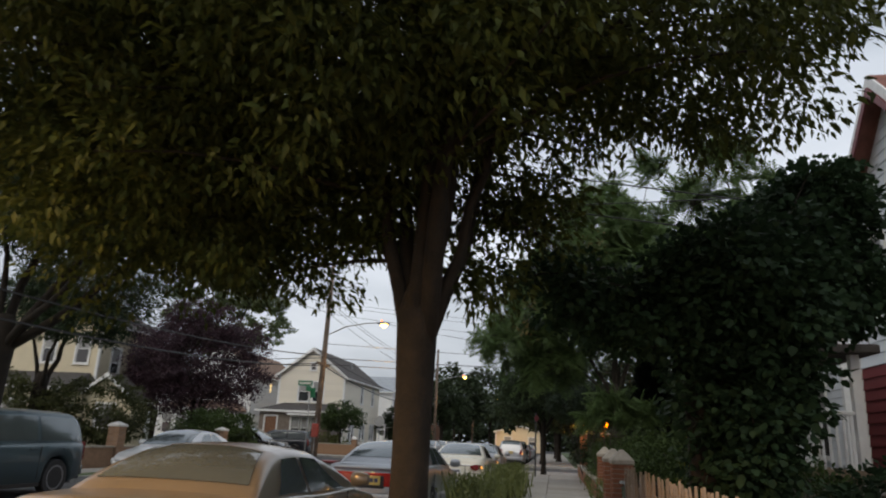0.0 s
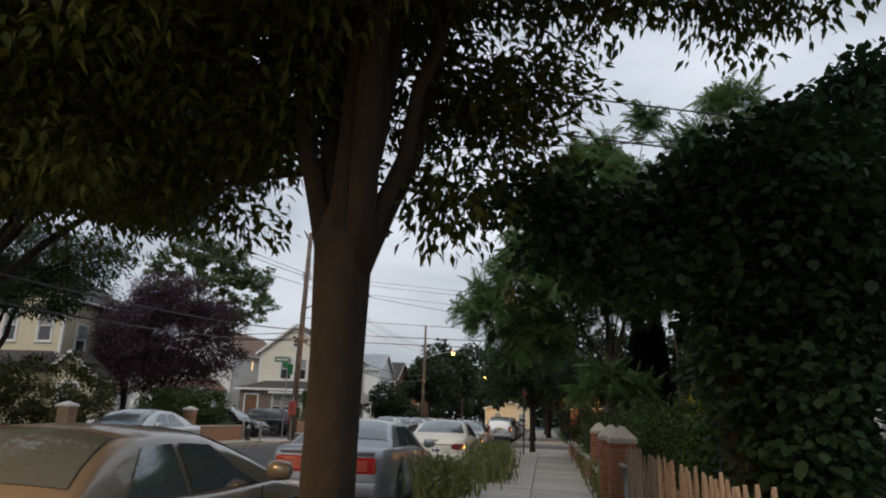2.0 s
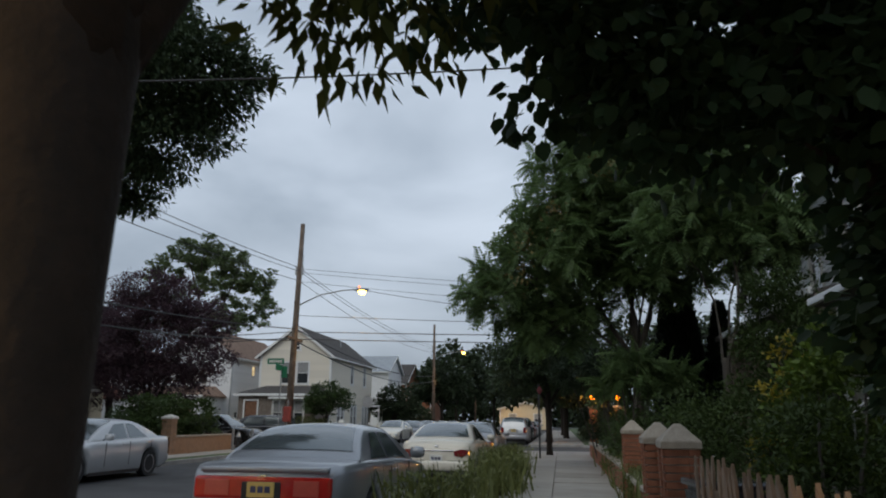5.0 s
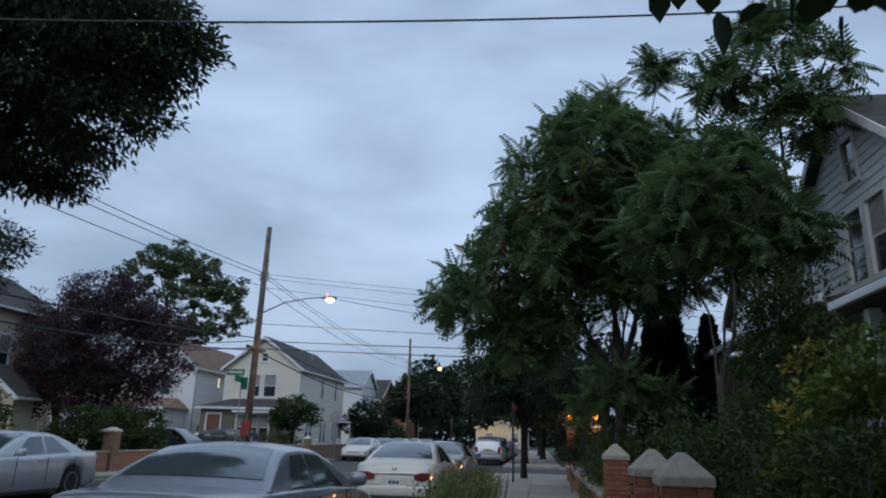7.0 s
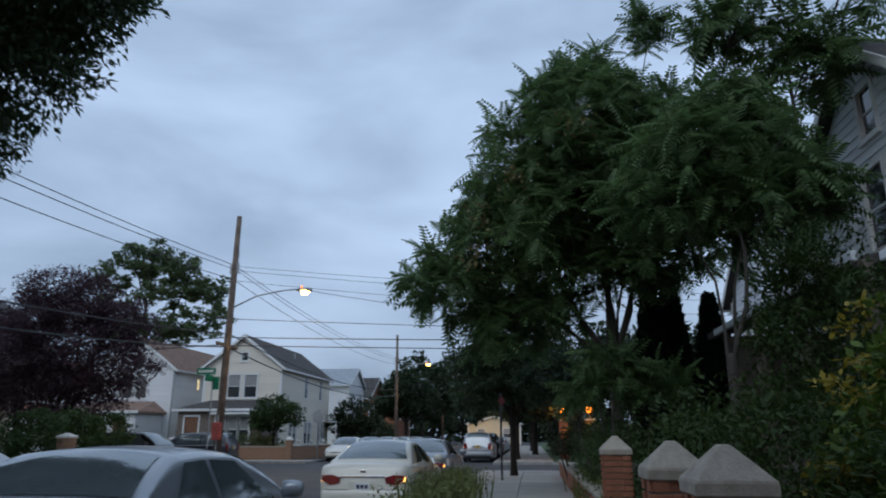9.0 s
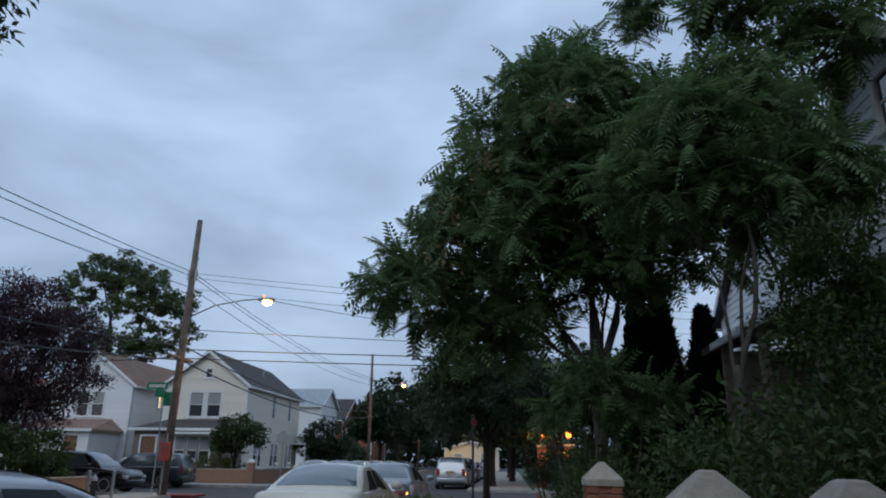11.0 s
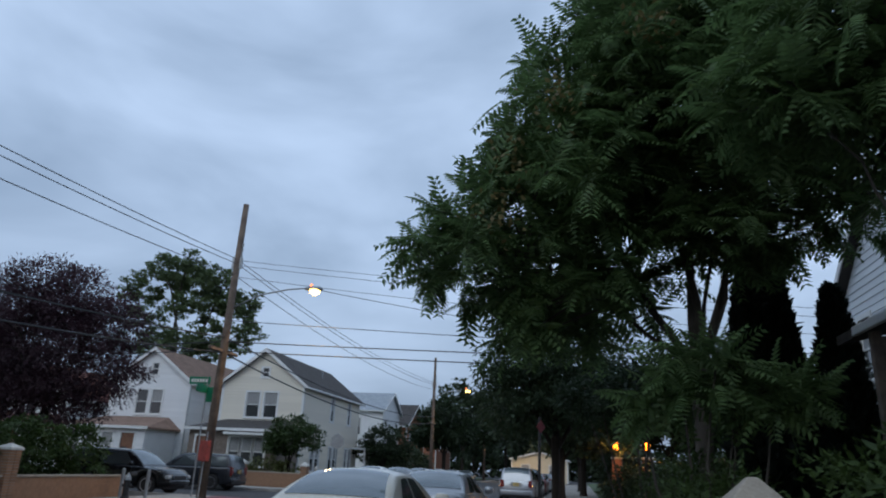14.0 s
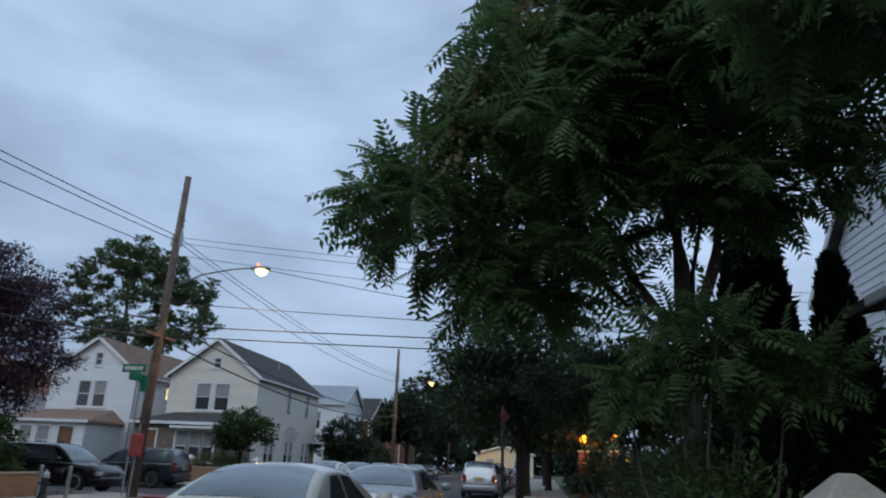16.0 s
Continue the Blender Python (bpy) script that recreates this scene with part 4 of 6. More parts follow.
old_sedan("taupe_sedan", "dusty taupe sedan parked at the kerb", -3.2, 4.75, M_TAUPE, lift=-0.03, rear="bar")
old_sedan("silver_sedan", "silver-blue older sedan with full-width red tail lamp", -3.16, 12.3, M_SILVER, lift=0.03, rear="bar")
sedan("white_sedan", "pearl white sedan with red tail lamps", -2.97, 21.8, M_PEARL, rear="pair", reflector_glow=True, plate=M_SIGNWHITE)
sedan("grey_sedan", "silver-grey sedan parked ahead of the white one", -3.0, 28.0, M_GREY, rear="pair", reflector_glow=True)
suv("pale_van", "pale grey van beyond the crossing", pose(-3.0, 52.5, 0), M_GREY, reflector_glow=True)
suv("black_suv", "black sport utility car parked up the street", pose(-3.0, 59.0, 0), M_BLACKPAINT)
sedan("red_sedan", "dim red sedan far up the street", -3.0, 64, mat("red_car_paint", (0.2, 0.02, 0.02), 0.3, 0.1, 2, 0.0, coat=0.5), rear="pair")
sedan("far_grey_sedan", "grey sedan far up the street", -3.0, 71, M_GREY, rear="pair")
sedan("far_silver_sedan", "small silver sedan far up the street", -3.0, 78, M_SILVER, rear="pair")
# the far kerb
sedan("parked_silver_saloon", "clean silver saloon parked facing the other way", -11.65, 20.95, M_PALESILVER, length=4.8, width=1.86, height=1.47, turn=180, rear="pair")
suv("teal_suv", "dark teal sport utility car across the street", pose(-11.4, 12.4, 0, 0, 0, 180), M_TEAL, height=1.75)
for k, (yy, pm, nm) in enumerate(((52.5, M_PEARL, "white"), (58.5, M_NAVY, "dark grey"), (64.5, M_GREY, "grey"), (71, M_PEARL, "white"), (78, M_SILVER, "silver"), (86, M_NAVY, "dark grey"))):
    sedan("parked_sedan", nm + " sedan parked along the far kerb past the crossing", -11.4, yy, pm, turn=180, rear="pair")
# the cross street, in front of the white house
suv("black_suv", "black sport utility car in front of the white house", pose(-18.0, 40.0, 0, 0, 0, -90), M_BLACKPAINT)
suv("dark_suv", "dark grey sport utility car with red tail lamps", pose(-18.6, 46.2, 0, 0, 0, 90), M_NAVY)


# ---------------------------------------------------------------- plants
def leaf_shape(kind):
    """Vertices and faces of one leaf, 1 long along +y, its face up."""
    if kind == "pointed":
        v = [(0, 0, 0), (0.2, 0.35, 0.05), (0, 1, -0.10), (-0.2, 0.35, 0.05), (0, 0.4, -0.02)]
        f = [(0, 1, 4), (1, 2, 4), (2, 3, 4), (3, 0, 4)]
    elif kind == "round":
        v = [(0, 0, 0), (0.36, 0.18, 0.04), (0.40, 0.55, 0.02), (0, 1, -0.08), (-0.40, 0.55, 0.02), (-0.36, 0.18, 0.04)]
        f = [(0, 1, 2), (0, 2, 3), (0, 3, 4), (0, 4, 5)]
    elif kind == "small":
        v = [(0, 0, 0), (0.3, 0.5, 0.04), (0, 1, 0), (-0.3, 0.5, 0.04)]
        f = [(0, 1, 2), (0, 2, 3)]
    elif kind == "blade":
        v = [(-0.03, 0, 0), (0.03, 0, 0), (0.025, 0.55, 0.06), (0, 1, -0.05), (-0.025, 0.55, 0.06)]
        f = [(0, 1, 2), (0, 2, 4), (2, 3, 4)]
    else:                       # a feathered frond of many leaflets
        v, f = [(-0.008, 0, 0), (0.008, 0, 0), (0.004, 1.0, -0.24), (-0.004, 1.0, -0.24)], [(0, 1, 2), (0, 2, 3)]
        n = 8
        for i in range(n):
            y = 0.16 + 0.82 * i / (n - 1)
            z = -0.24 * y * y
            ln = 0.25 * (0.7 + 0.5 * math.sin(math.pi * min(1, 0.25 + i / n)))
            for sx in (-1, 1):
                b = len(v)
                v += [(0, y, z), (sx * ln * 0.42, y + ln * 0.1 - 0.045, z - 0.05 * ln), (sx * ln * 0.95, y + ln * 0.42, z - 0.5 * ln), (sx * ln * 0.42, y + ln * 0.1 + 0.055, z - 0.1 * ln)]
                f += [(b, b + 1, b + 2), (b, b + 2, b + 3)]
    return np.array(v, dtype=np.float32), np.array(f, dtype=np.int32)


def leaves(name, material, kind, pos, out, size, parent, r, droop=0.3, spread=0.7, label="", tilt=0.45):
    """Many leaves in one mesh: at pos, growing along out (bent down by droop), of the sizes given."""
    v, f = leaf_shape(kind)
    n = len(pos)
    d = out + r.normal(0, spread, (n, 3))
    d[:, 2] -= droop
    d /= np.linalg.norm(d, axis=1, keepdims=True) + 1e-6
    up = r.normal(0, tilt, (n, 3)) + np.array([0, 0, 1.0])
    side = np.cross(d, up)
    side /= np.linalg.norm(side, axis=1, keepdims=True) + 1e-6
    up = np.cross(side, d)
    s = np.asarray(size).reshape(-1, 1, 1)
    co = pos[:, None, :] + s * (v[None, :, 0:1] * side[:, None, :] + v[None, :, 1:2] * d[:, None, :] + v[None, :, 2:3] * up[:, None, :])
    co = co.reshape(-1, 3).astype(np.float32)
    idx = (f[None] + (np.arange(n) * len(v))[:, None, None]).reshape(-1).astype(np.int32)
    nf = len(idx) // 3
    me = bpy.data.meshes.new(name)
    me.vertices.add(len(co))
    me.vertices.foreach_set("co", co.ravel())
    me.loops.add(len(idx))
    me.loops.foreach_set("vertex_index", idx)
    me.polygons.add(nf)
    me.polygons.foreach_set("loop_start", np.arange(0, nf * 3, 3, dtype=np.int32))
    me.polygons.foreach_set("loop_total", np.full(nf, 3, dtype=np.int32))
    me.update(calc_edges=True)
    me.materials.append(material)
    ob = new(name, me)
    ob.parent = parent
    if label:
        ob["label"] = label
    return ob


def clumps(r, lobes, count, shell=0.55, low_cut=None):
    """Clump centres in ellipsoid lobes (x, y, z, rx, ry, rz), mostly near their skins, and the outward way at each."""
    vol = np.array([l[3] * l[4] * l[5] for l in lobes]) ** 0.75
    pick = r.choice(len(lobes), count, p=vol / vol.sum())
    d = r.normal(0, 1, (count, 3))
    d /= np.linalg.norm(d, axis=1, keepdims=True)
    rad = shell + (1 - shell) * r.random(count) ** 0.6
    rad *= 1 + 0.10 * np.sin(d[:, 0] * 7 + d[:, 1] * 5 + pick) + 0.06 * r.normal(0, 1, count)
    L = np.array(lobes)[pick]
    return L[:, :3] + d * L[:, 3:] * rad[:, None], d


def crown(r, lobes, n_clumps, per, clump_r, shell=0.5):
    c, d = clumps(r, lobes, n_clumps, shell)
    pos = np.repeat(c, per, axis=0)
    out = np.repeat(d, per, axis=0)
    j = r.normal(0, 1, pos.shape)
    j /= np.linalg.norm(j, axis=1, keepdims=True)
    pos = pos + j * clump_r * (r.random((len(pos), 1)) ** 0.5) * np.array([1, 1, 0.5])
    return pos, 0.6 * out + 0.7 * j, c


def rosettes(r, lobes, count, per, shell=0.4):
    """Twig ends in the lobes, each with a whorl of fronds that arch outwards: the fronds' feet, their ways, and the twig ends."""
    c, d = clumps(r, lobes, count, shell)
    axis = d * np.array([0.8, 0.8, 0.35]) + np.array([0, 0, 0.55]) + r.normal(0, 0.22, d.shape)
    axis /= np.linalg.norm(axis, axis=1, keepdims=True)
    ax = np.repeat(axis, per, axis=0)
    side = r.normal(0, 1, ax.shape)
    side -= ax * (side * ax).sum(1, keepdims=True)
    side /= np.linalg.norm(side, axis=1, keepdims=True)
    u = r.uniform(0.0, 0.75, (len(ax), 1))
    return np.repeat(c, per, axis=0) + ax * r.uniform(-0.16, 0.05, (len(ax), 1)), ax * u + side * np.sqrt(1 - u * u), c


def limb(rnd, a, b, r0, r1, bend=0.12, n=7, bm=None, sides=8):
    a, b = Vector(a), Vector(b)
    ln = (b - a).length
    pts = []
    off = Vector((rnd.uniform(-1, 1), rnd.uniform(-1, 1), rnd.uniform(0.2, 1))) * ln * bend
    for i in range(n + 1):
        t = i / n
        pts.append(a.lerp(b, t) + off * math.sin(t * math.pi) + Vector((rnd.uniform(-1, 1), rnd.uniform(-1, 1), rnd.uniform(-1, 1))) * ln * 0.012 * (0 < i < n))
    return tube(pts, [r0 + (r1 - r0) * (i / n) ** 0.8 for i in range(n + 1)], sides, bm), pts


def tree(name, label, at, trunk_r, fork_z, limb_ends, material, leaf_material, kind, lobes, n_clumps, per, clump_r, size, seed, droop=0.3, shell=0.5, lean=(0, 0), twigs=60, flare=1.35, crown_label="", spread=0.7):
    """A tree: one trunk, limbs to limb_ends, twigs to clumps of leaves."""
    r, rnd = np.random.default_rng(seed), random.Random(seed)
    t = thing(name, label, "tree", m=pose(*at))
    top = Vector((lean[0], lean[1], fork_z))
    zs = [-0.1, 0.08, 0.3, 0.7, 1.2, fork_z * 0.7, fork_z, fork_z + trunk_r, fork_z + 2 * trunk_r]
    rad = [trunk_r * flare * 1.15, trunk_r * flare, trunk_r * 1.12, trunk_r * 1.02, trunk_r, trunk_r * 1.02, trunk_r * 1.15, trunk_r * 0.95, trunk_r * 0.5]
    bm = tube([(lean[0] * z / fork_z + rnd.uniform(-.01, .01), lean[1] * z / fork_z, z) for z in zs], rad, 18)
    part("trunk", bm, material, t, smooth=True)
    frond = kind == "frond"
    pos, out, cents = rosettes(r, lobes, n_clumps, per, shell) if frond else crown(r, lobes, n_clumps, per, clump_r, shell)
    paths = []
    for k, (ex, ey, ez, lr) in enumerate(limb_ends):
        a = top + Vector((0, 0, -0.25)) + Vector((ex - top.x, ey - top.y, 0)).normalized() * trunk_r * 0.45
        b, pts = limb(rnd, a, (ex, ey, ez), lr, lr * 0.3, 0.10, 8, sides=9)
        part("limb", b, material, t, smooth=True)
        paths += pts[3:]
    if paths and twigs:
        tw = bmesh.new()
        P = np.array([tuple(p) for p in paths])
        for i in r.choice(len(cents), min(twigs, len(cents)), replace=False):
            c = cents[i]
            j = int(np.argmin(((P - c) ** 2).sum(1) + 2.0 * np.maximum(0, P[:, 2] - c[2])))
            limb(rnd, P[j], c, 0.03, 0.008, 0.08, 4, tw, 5)
        tagged(part("twig_tangle", tw, material, t), kind="stuff")
    leaves("crown", leaf_material, kind, pos, out, size * (0.65 + 0.7 * r.random(len(pos))), t, r, droop, spread, crown_label, 0.2 if frond else 0.45)
    return t


def bush(name, label, at, lobes, leaf_material, kind, n_clumps, per, clump_r, size, seed, droop=0.0, category="bush", shell=0.6, stems=6):
    r, rnd = np.random.default_rng(seed), random.Random(seed)
    t = thing(name, label, category, m=pose(*at))
    pos, out, cents = rosettes(r, lobes, n_clumps, per, shell) if kind == "frond" else crown(r, lobes, n_clumps, per, clump_r, shell)
    pos[:, 2] = np.maximum(pos[:, 2], 0.04)
    leaves("foliage", leaf_material, kind, pos, out, size * (0.65 + 0.7 * r.random(len(pos))), t, r, droop)
    st = bmesh.new()
    for i in r.choice(len(cents), min(stems, len(cents)), replace=False):
        c = cents[i]
        limb(rnd, (c[0] * 0.3, c[1] * 0.3, -0.05), tuple(c), 0.03, 0.01, 0.06, 4, st, 6)
    tagged(part("stem_tangle", st, M_BARK_GREY, t), kind="stuff")
    return t


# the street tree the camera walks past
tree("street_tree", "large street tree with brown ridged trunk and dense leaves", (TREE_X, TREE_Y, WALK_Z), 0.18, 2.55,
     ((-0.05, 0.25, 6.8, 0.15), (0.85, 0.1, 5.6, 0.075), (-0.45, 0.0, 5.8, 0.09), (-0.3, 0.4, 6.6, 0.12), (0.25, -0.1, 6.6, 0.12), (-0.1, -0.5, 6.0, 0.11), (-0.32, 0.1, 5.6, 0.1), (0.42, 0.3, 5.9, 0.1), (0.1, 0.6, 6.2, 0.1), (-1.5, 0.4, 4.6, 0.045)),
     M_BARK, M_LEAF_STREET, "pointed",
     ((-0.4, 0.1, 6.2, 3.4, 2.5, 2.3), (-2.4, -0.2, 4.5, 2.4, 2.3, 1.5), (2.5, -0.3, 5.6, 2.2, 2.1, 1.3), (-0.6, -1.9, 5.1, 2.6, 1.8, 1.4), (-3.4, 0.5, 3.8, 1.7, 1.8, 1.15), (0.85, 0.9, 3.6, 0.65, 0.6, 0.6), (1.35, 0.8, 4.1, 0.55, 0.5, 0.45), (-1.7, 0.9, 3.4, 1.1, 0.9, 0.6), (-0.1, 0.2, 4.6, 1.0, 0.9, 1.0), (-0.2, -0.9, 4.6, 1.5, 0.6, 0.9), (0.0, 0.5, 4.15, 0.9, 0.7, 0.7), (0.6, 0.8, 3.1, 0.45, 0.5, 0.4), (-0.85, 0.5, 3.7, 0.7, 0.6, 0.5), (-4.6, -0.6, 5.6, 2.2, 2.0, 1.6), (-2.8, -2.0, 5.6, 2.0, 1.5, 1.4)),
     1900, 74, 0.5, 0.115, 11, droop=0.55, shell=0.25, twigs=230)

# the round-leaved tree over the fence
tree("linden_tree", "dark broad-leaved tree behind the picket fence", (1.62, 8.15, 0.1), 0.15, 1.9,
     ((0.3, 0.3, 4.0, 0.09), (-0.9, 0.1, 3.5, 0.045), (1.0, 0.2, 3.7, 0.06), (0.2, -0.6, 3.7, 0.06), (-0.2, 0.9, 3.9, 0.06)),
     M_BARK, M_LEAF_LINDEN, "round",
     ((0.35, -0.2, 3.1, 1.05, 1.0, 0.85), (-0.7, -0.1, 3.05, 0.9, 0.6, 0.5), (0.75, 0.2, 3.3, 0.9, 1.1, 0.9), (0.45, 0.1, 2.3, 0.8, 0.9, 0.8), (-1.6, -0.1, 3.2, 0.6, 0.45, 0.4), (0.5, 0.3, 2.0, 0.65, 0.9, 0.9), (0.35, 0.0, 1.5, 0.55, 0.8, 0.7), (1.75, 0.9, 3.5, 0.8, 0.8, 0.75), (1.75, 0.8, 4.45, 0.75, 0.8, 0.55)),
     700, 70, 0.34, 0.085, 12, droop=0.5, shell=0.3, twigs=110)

# ailanthus behind the brick pillars
# tiers of the crown: its reach to west and east, height, half depth, half thickness
TIERS = ((-1.5, 1.6, 4.2, 1.7, 0.65), (0.6, 3.4, 5.25, 1.6, 0.4), (-3.0, 0.6, 5.05, 2.0, 0.65), (-2.3, 2.6, 6.0, 2.4, 0.7), (2.6, 5.6, 5.9, 1.8, 0.6), (-1.8, 4.8, 6.9, 2.5, 0.8), (-1.4, 5.1, 7.8, 2.4, 0.8),
         (-0.7, 4.7, 8.8, 2.2, 0.8), (-0.3, 4.2, 9.7, 1.9, 0.7), (0.4, 2.8, 10.4, 1.4, 0.55), (1.9, 2.6, 11.5, 0.45, 0.5), (3.1, 4.0, 11.7, 0.6, 0.7))
AIL = [((a + b) / 2 - 2.2, -0.2, z, (b - a) / 2, ry, rz) for a, b, z, ry, rz in TIERS]
tree("ailanthus_tree", "tall tree of heaven with long feathered leaves", (2.2, 25.6, 0.1), 0.14, 3.4,
     ((-1.8, -0.2, 6.8, 0.08), (-0.4, 0.1, 9.0, 0.09), (0.7, -0.2, 10.2, 0.08), (-2.8, -0.5, 5.0, 0.05), (1.8, 0.0, 7.6, 0.07), (0.1, 0.0, 11.3, 0.04), (1.4, 0.0, 11.5, 0.04)),
     M_BARK_GREY, M_LEAF_AIL, "frond", AIL, 600, 11, 0.55, 0.62, 13, droop=0.22, shell=0.42, twigs=260, spread=0.12)
tree("slim_ailanthus_tree", "slender tree of heaven with open feathered crown", (4.9, 21.4, 0.1), 0.08, 3.6,
     ((0.5, 0.2, 10.4, 0.06), (-0.5, 0.2, 9.0, 0.04), (1.3, -0.3, 9.2, 0.04)),
     M_BARK_GREY, M_LEAF_AIL, "frond", ((0.5, 0, 10.6, 0.9, 0.9, 0.6), (-0.5, 0.1, 9.3, 0.7, 0.8, 0.55), (1.3, -0.2, 9.4, 0.8, 0.9, 0.6), (-0.7, 0.2, 7.6, 0.8, 1.0, 0.9), (-0.4, 0.0, 6.0, 1.1, 1.1, 1.0), (0.9, 0.0, 8.6, 1.2, 0.9, 0.4)), 115, 10, 0.45, 0.62, 14, droop=0.22, shell=0.35, twigs=60, spread=0.12)
tree("young_ailanthus_tree", "young tree of heaven over the garden shrubs", (3.5, 20.6, 0.1), 0.07, 2.6,
     ((0.0, 0.2, 6.2, 0.05), (-0.7, 0.1, 5.2, 0.035), (0.8, -0.2, 5.6, 0.035)),
     M_BARK_GREY, M_LEAF_AIL, "frond", ((0.1, 0.2, 6.6, 1.5, 1.3, 0.8), (-0.6, 0.3, 5.7, 1.2, 1.1, 0.6), (1.0, 0, 5.5, 1.2, 1.1, 0.7)), 120, 9, 0.5, 0.55, 15, droop=0.22, shell=0.4, twigs=40, spread=0.12)
bush("ailanthus_sapling", "feathered sapling with bare stems beside the pillars", (1.8, 23.0, 0.1), ((0, 0, 2.75, 0.7, 0.6, 0.35), (-0.5, 0.1, 2.35, 0.4, 0.5, 0.2), (0.9, 0.3, 2.5, 0.6, 0.5, 0.3)), M_LEAF_AIL, "frond", 36, 8, 0.35, 0.55, 16, droop=0.15, category="sapling")
tree("kerb_tree", "dense dark street tree before the crossing", (-0.5, 34.6, 0.1), 0.11, 2.3,
     ((0.2, 0.2, 5.6, 0.1), (-1.2, 0, 4.8, 0.07), (1.2, 0.2, 4.8, 0.07)), M_BARK, M_LEAF_OAK, "pointed",
     ((0, 0, 4.8, 2.3, 2.2, 1.8), (-1.1, 0, 3.7, 1.5, 1.5, 1.2), (1.0, 0.3, 3.6, 1.7, 1.6, 1.3)), 330, 55, 0.5, 0.17, 18, droop=0.4, shell=0.3, twigs=50)
seeds = np.random.default_rng(17)
sd = thing("seed_clusters", "ochre seed clusters hanging in the ailanthus crown", "seed cluster", kind="stuff", m=pose(1.6, 25.0, 0.1))
sc = np.repeat(np.array([(-2.6, -1.6, 5.2), (-1.6, -2.2, 6.9), (-2.4, -1.5, 6.2), (-0.2, -2.2, 8.0)]), 60, axis=0) + seeds.normal(0, 0.22, (240, 3))
leaves("seed_cluster", M_LEAF_AILTOP, "small", sc, seeds.normal(0, 1, (240, 3)), np.full(240, 0.12), sd, seeds)


def cypress(at, h, w, seed):
    r = np.random.default_rng(seed)
    t = thing("cypress_tree", "dark columnar cypress with rounded top", "tree", "cypresses", m=pose(*at))
    part("trunk", tube([(0, 0, -0.1), (0, 0, h * 0.5)], [0.12, 0.05], 8), M_BARK_GREY, t)
    n = 5200
    z = r.random(n) ** 0.8
    prof = w * np.clip(np.minimum(1.0, 0.55 + 2.2 * z), 0, 1) * np.clip(1 - np.maximum(0, (z - 0.3) / 0.7) ** 1.7, 0, 1)
    a = r.random(n) * 2 * math.pi
    rad = prof * (0.75 + 0.3 * r.random(n)) * (1 + 0.08 * np.sin(a * 5 + z * 9))
    pos = np.stack([rad * np.cos(a), rad * np.sin(a), 0.1 + z * h], 1)
    out = np.stack([np.cos(a) * 0.5, np.sin(a) * 0.5, np.full(n, 1.0)], 1)
    leaves("foliage", M_LEAF_CYP, "small", pos, out, 0.22 + 0.12 * r.random(n), t, r, 0.0, 0.3)
    core = lathe([(w * 0.4, 0.1), (w * 0.75, h * 0.3), (w * 0.6, h * 0.6), (w * 0.28, h * 0.84), (0.03, h * 0.95)], 12)
    part("inner_foliage", core, M_LEAF_CYP, t)


cypress((3.38, 27.1, 0.1), 4.95, 0.44, 21)
cypress((3.98, 27.5, 0.1), 5.2, 0.46, 22)
cypress((4.95, 27.3, 0.1), 4.75, 0.44, 23)

# the oak across the street
tree("oak_tree", "large dark oak overhanging the far side of the street", (-15.6, 17.2, 0.1), 0.36, 3.6,
     ((5.2, 1.9, 8.6, 0.16), (3.0, 0.0, 9.6, 0.16), (0.5, 2.0, 9.6, 0.16), (4.6, -1.0, 8.0, 0.12), (-1.6, -0.5, 8.4, 0.12), (2.4, 3.4, 8.8, 0.12)),
     M_BARK, M_LEAF_OAK, "pointed",
     ((2.2, 0.4, 9.6, 4.6, 3.0, 2.8), (6.5, 0.4, 9.0, 2.5, 2.0, 1.7), (5.2, 0.0, 10.8, 2.6, 2.2, 1.9), (4.7, 1.0, 7.2, 1.9, 1.8, 0.8), (0.2, 0.2, 7.8, 2.8, 2.6, 1.6), (3.0, -1.2, 6.8, 2.2, 2.0, 0.8), (7.9, 0.8, 8.9, 1.2, 1.2, 1.3), (6.9, 1.0, 7.5, 1.4, 1.6, 0.7), (4.6, 1.8, 6.9, 1.6, 1.5, 0.6)),
     900, 130, 0.6, 0.16, 31, droop=0.4, shell=0.4, twigs=120)
# lower branches of a second oak behind, towards the yellow house
tree("small_oak_tree", "dark leafy oak beside the yellow house", (-19.6, 24.0, 0.1), 0.24, 2.8,
     ((0.5, 0.4, 6.4, 0.12), (-1.2, -0.5, 6.0, 0.1), (1.2, -0.6, 5.6, 0.1)),
     M_BARK, M_LEAF_OAK, "pointed", ((0.8, 0, 6.6, 2.4, 2.3, 1.5), (2.4, 0.3, 5.8, 1.3, 1.3, 0.7), (-1.0, 0, 6.0, 1.8, 1.6, 1.2), (3.9, 0.0, 6.5, 1.0, 1.0, 0.8), (2.0, -1.0, 5.0, 1.8, 1.6, 0.8)), 470, 60, 0.55, 0.15, 32, droop=0.4, shell=0.45, twigs=50)

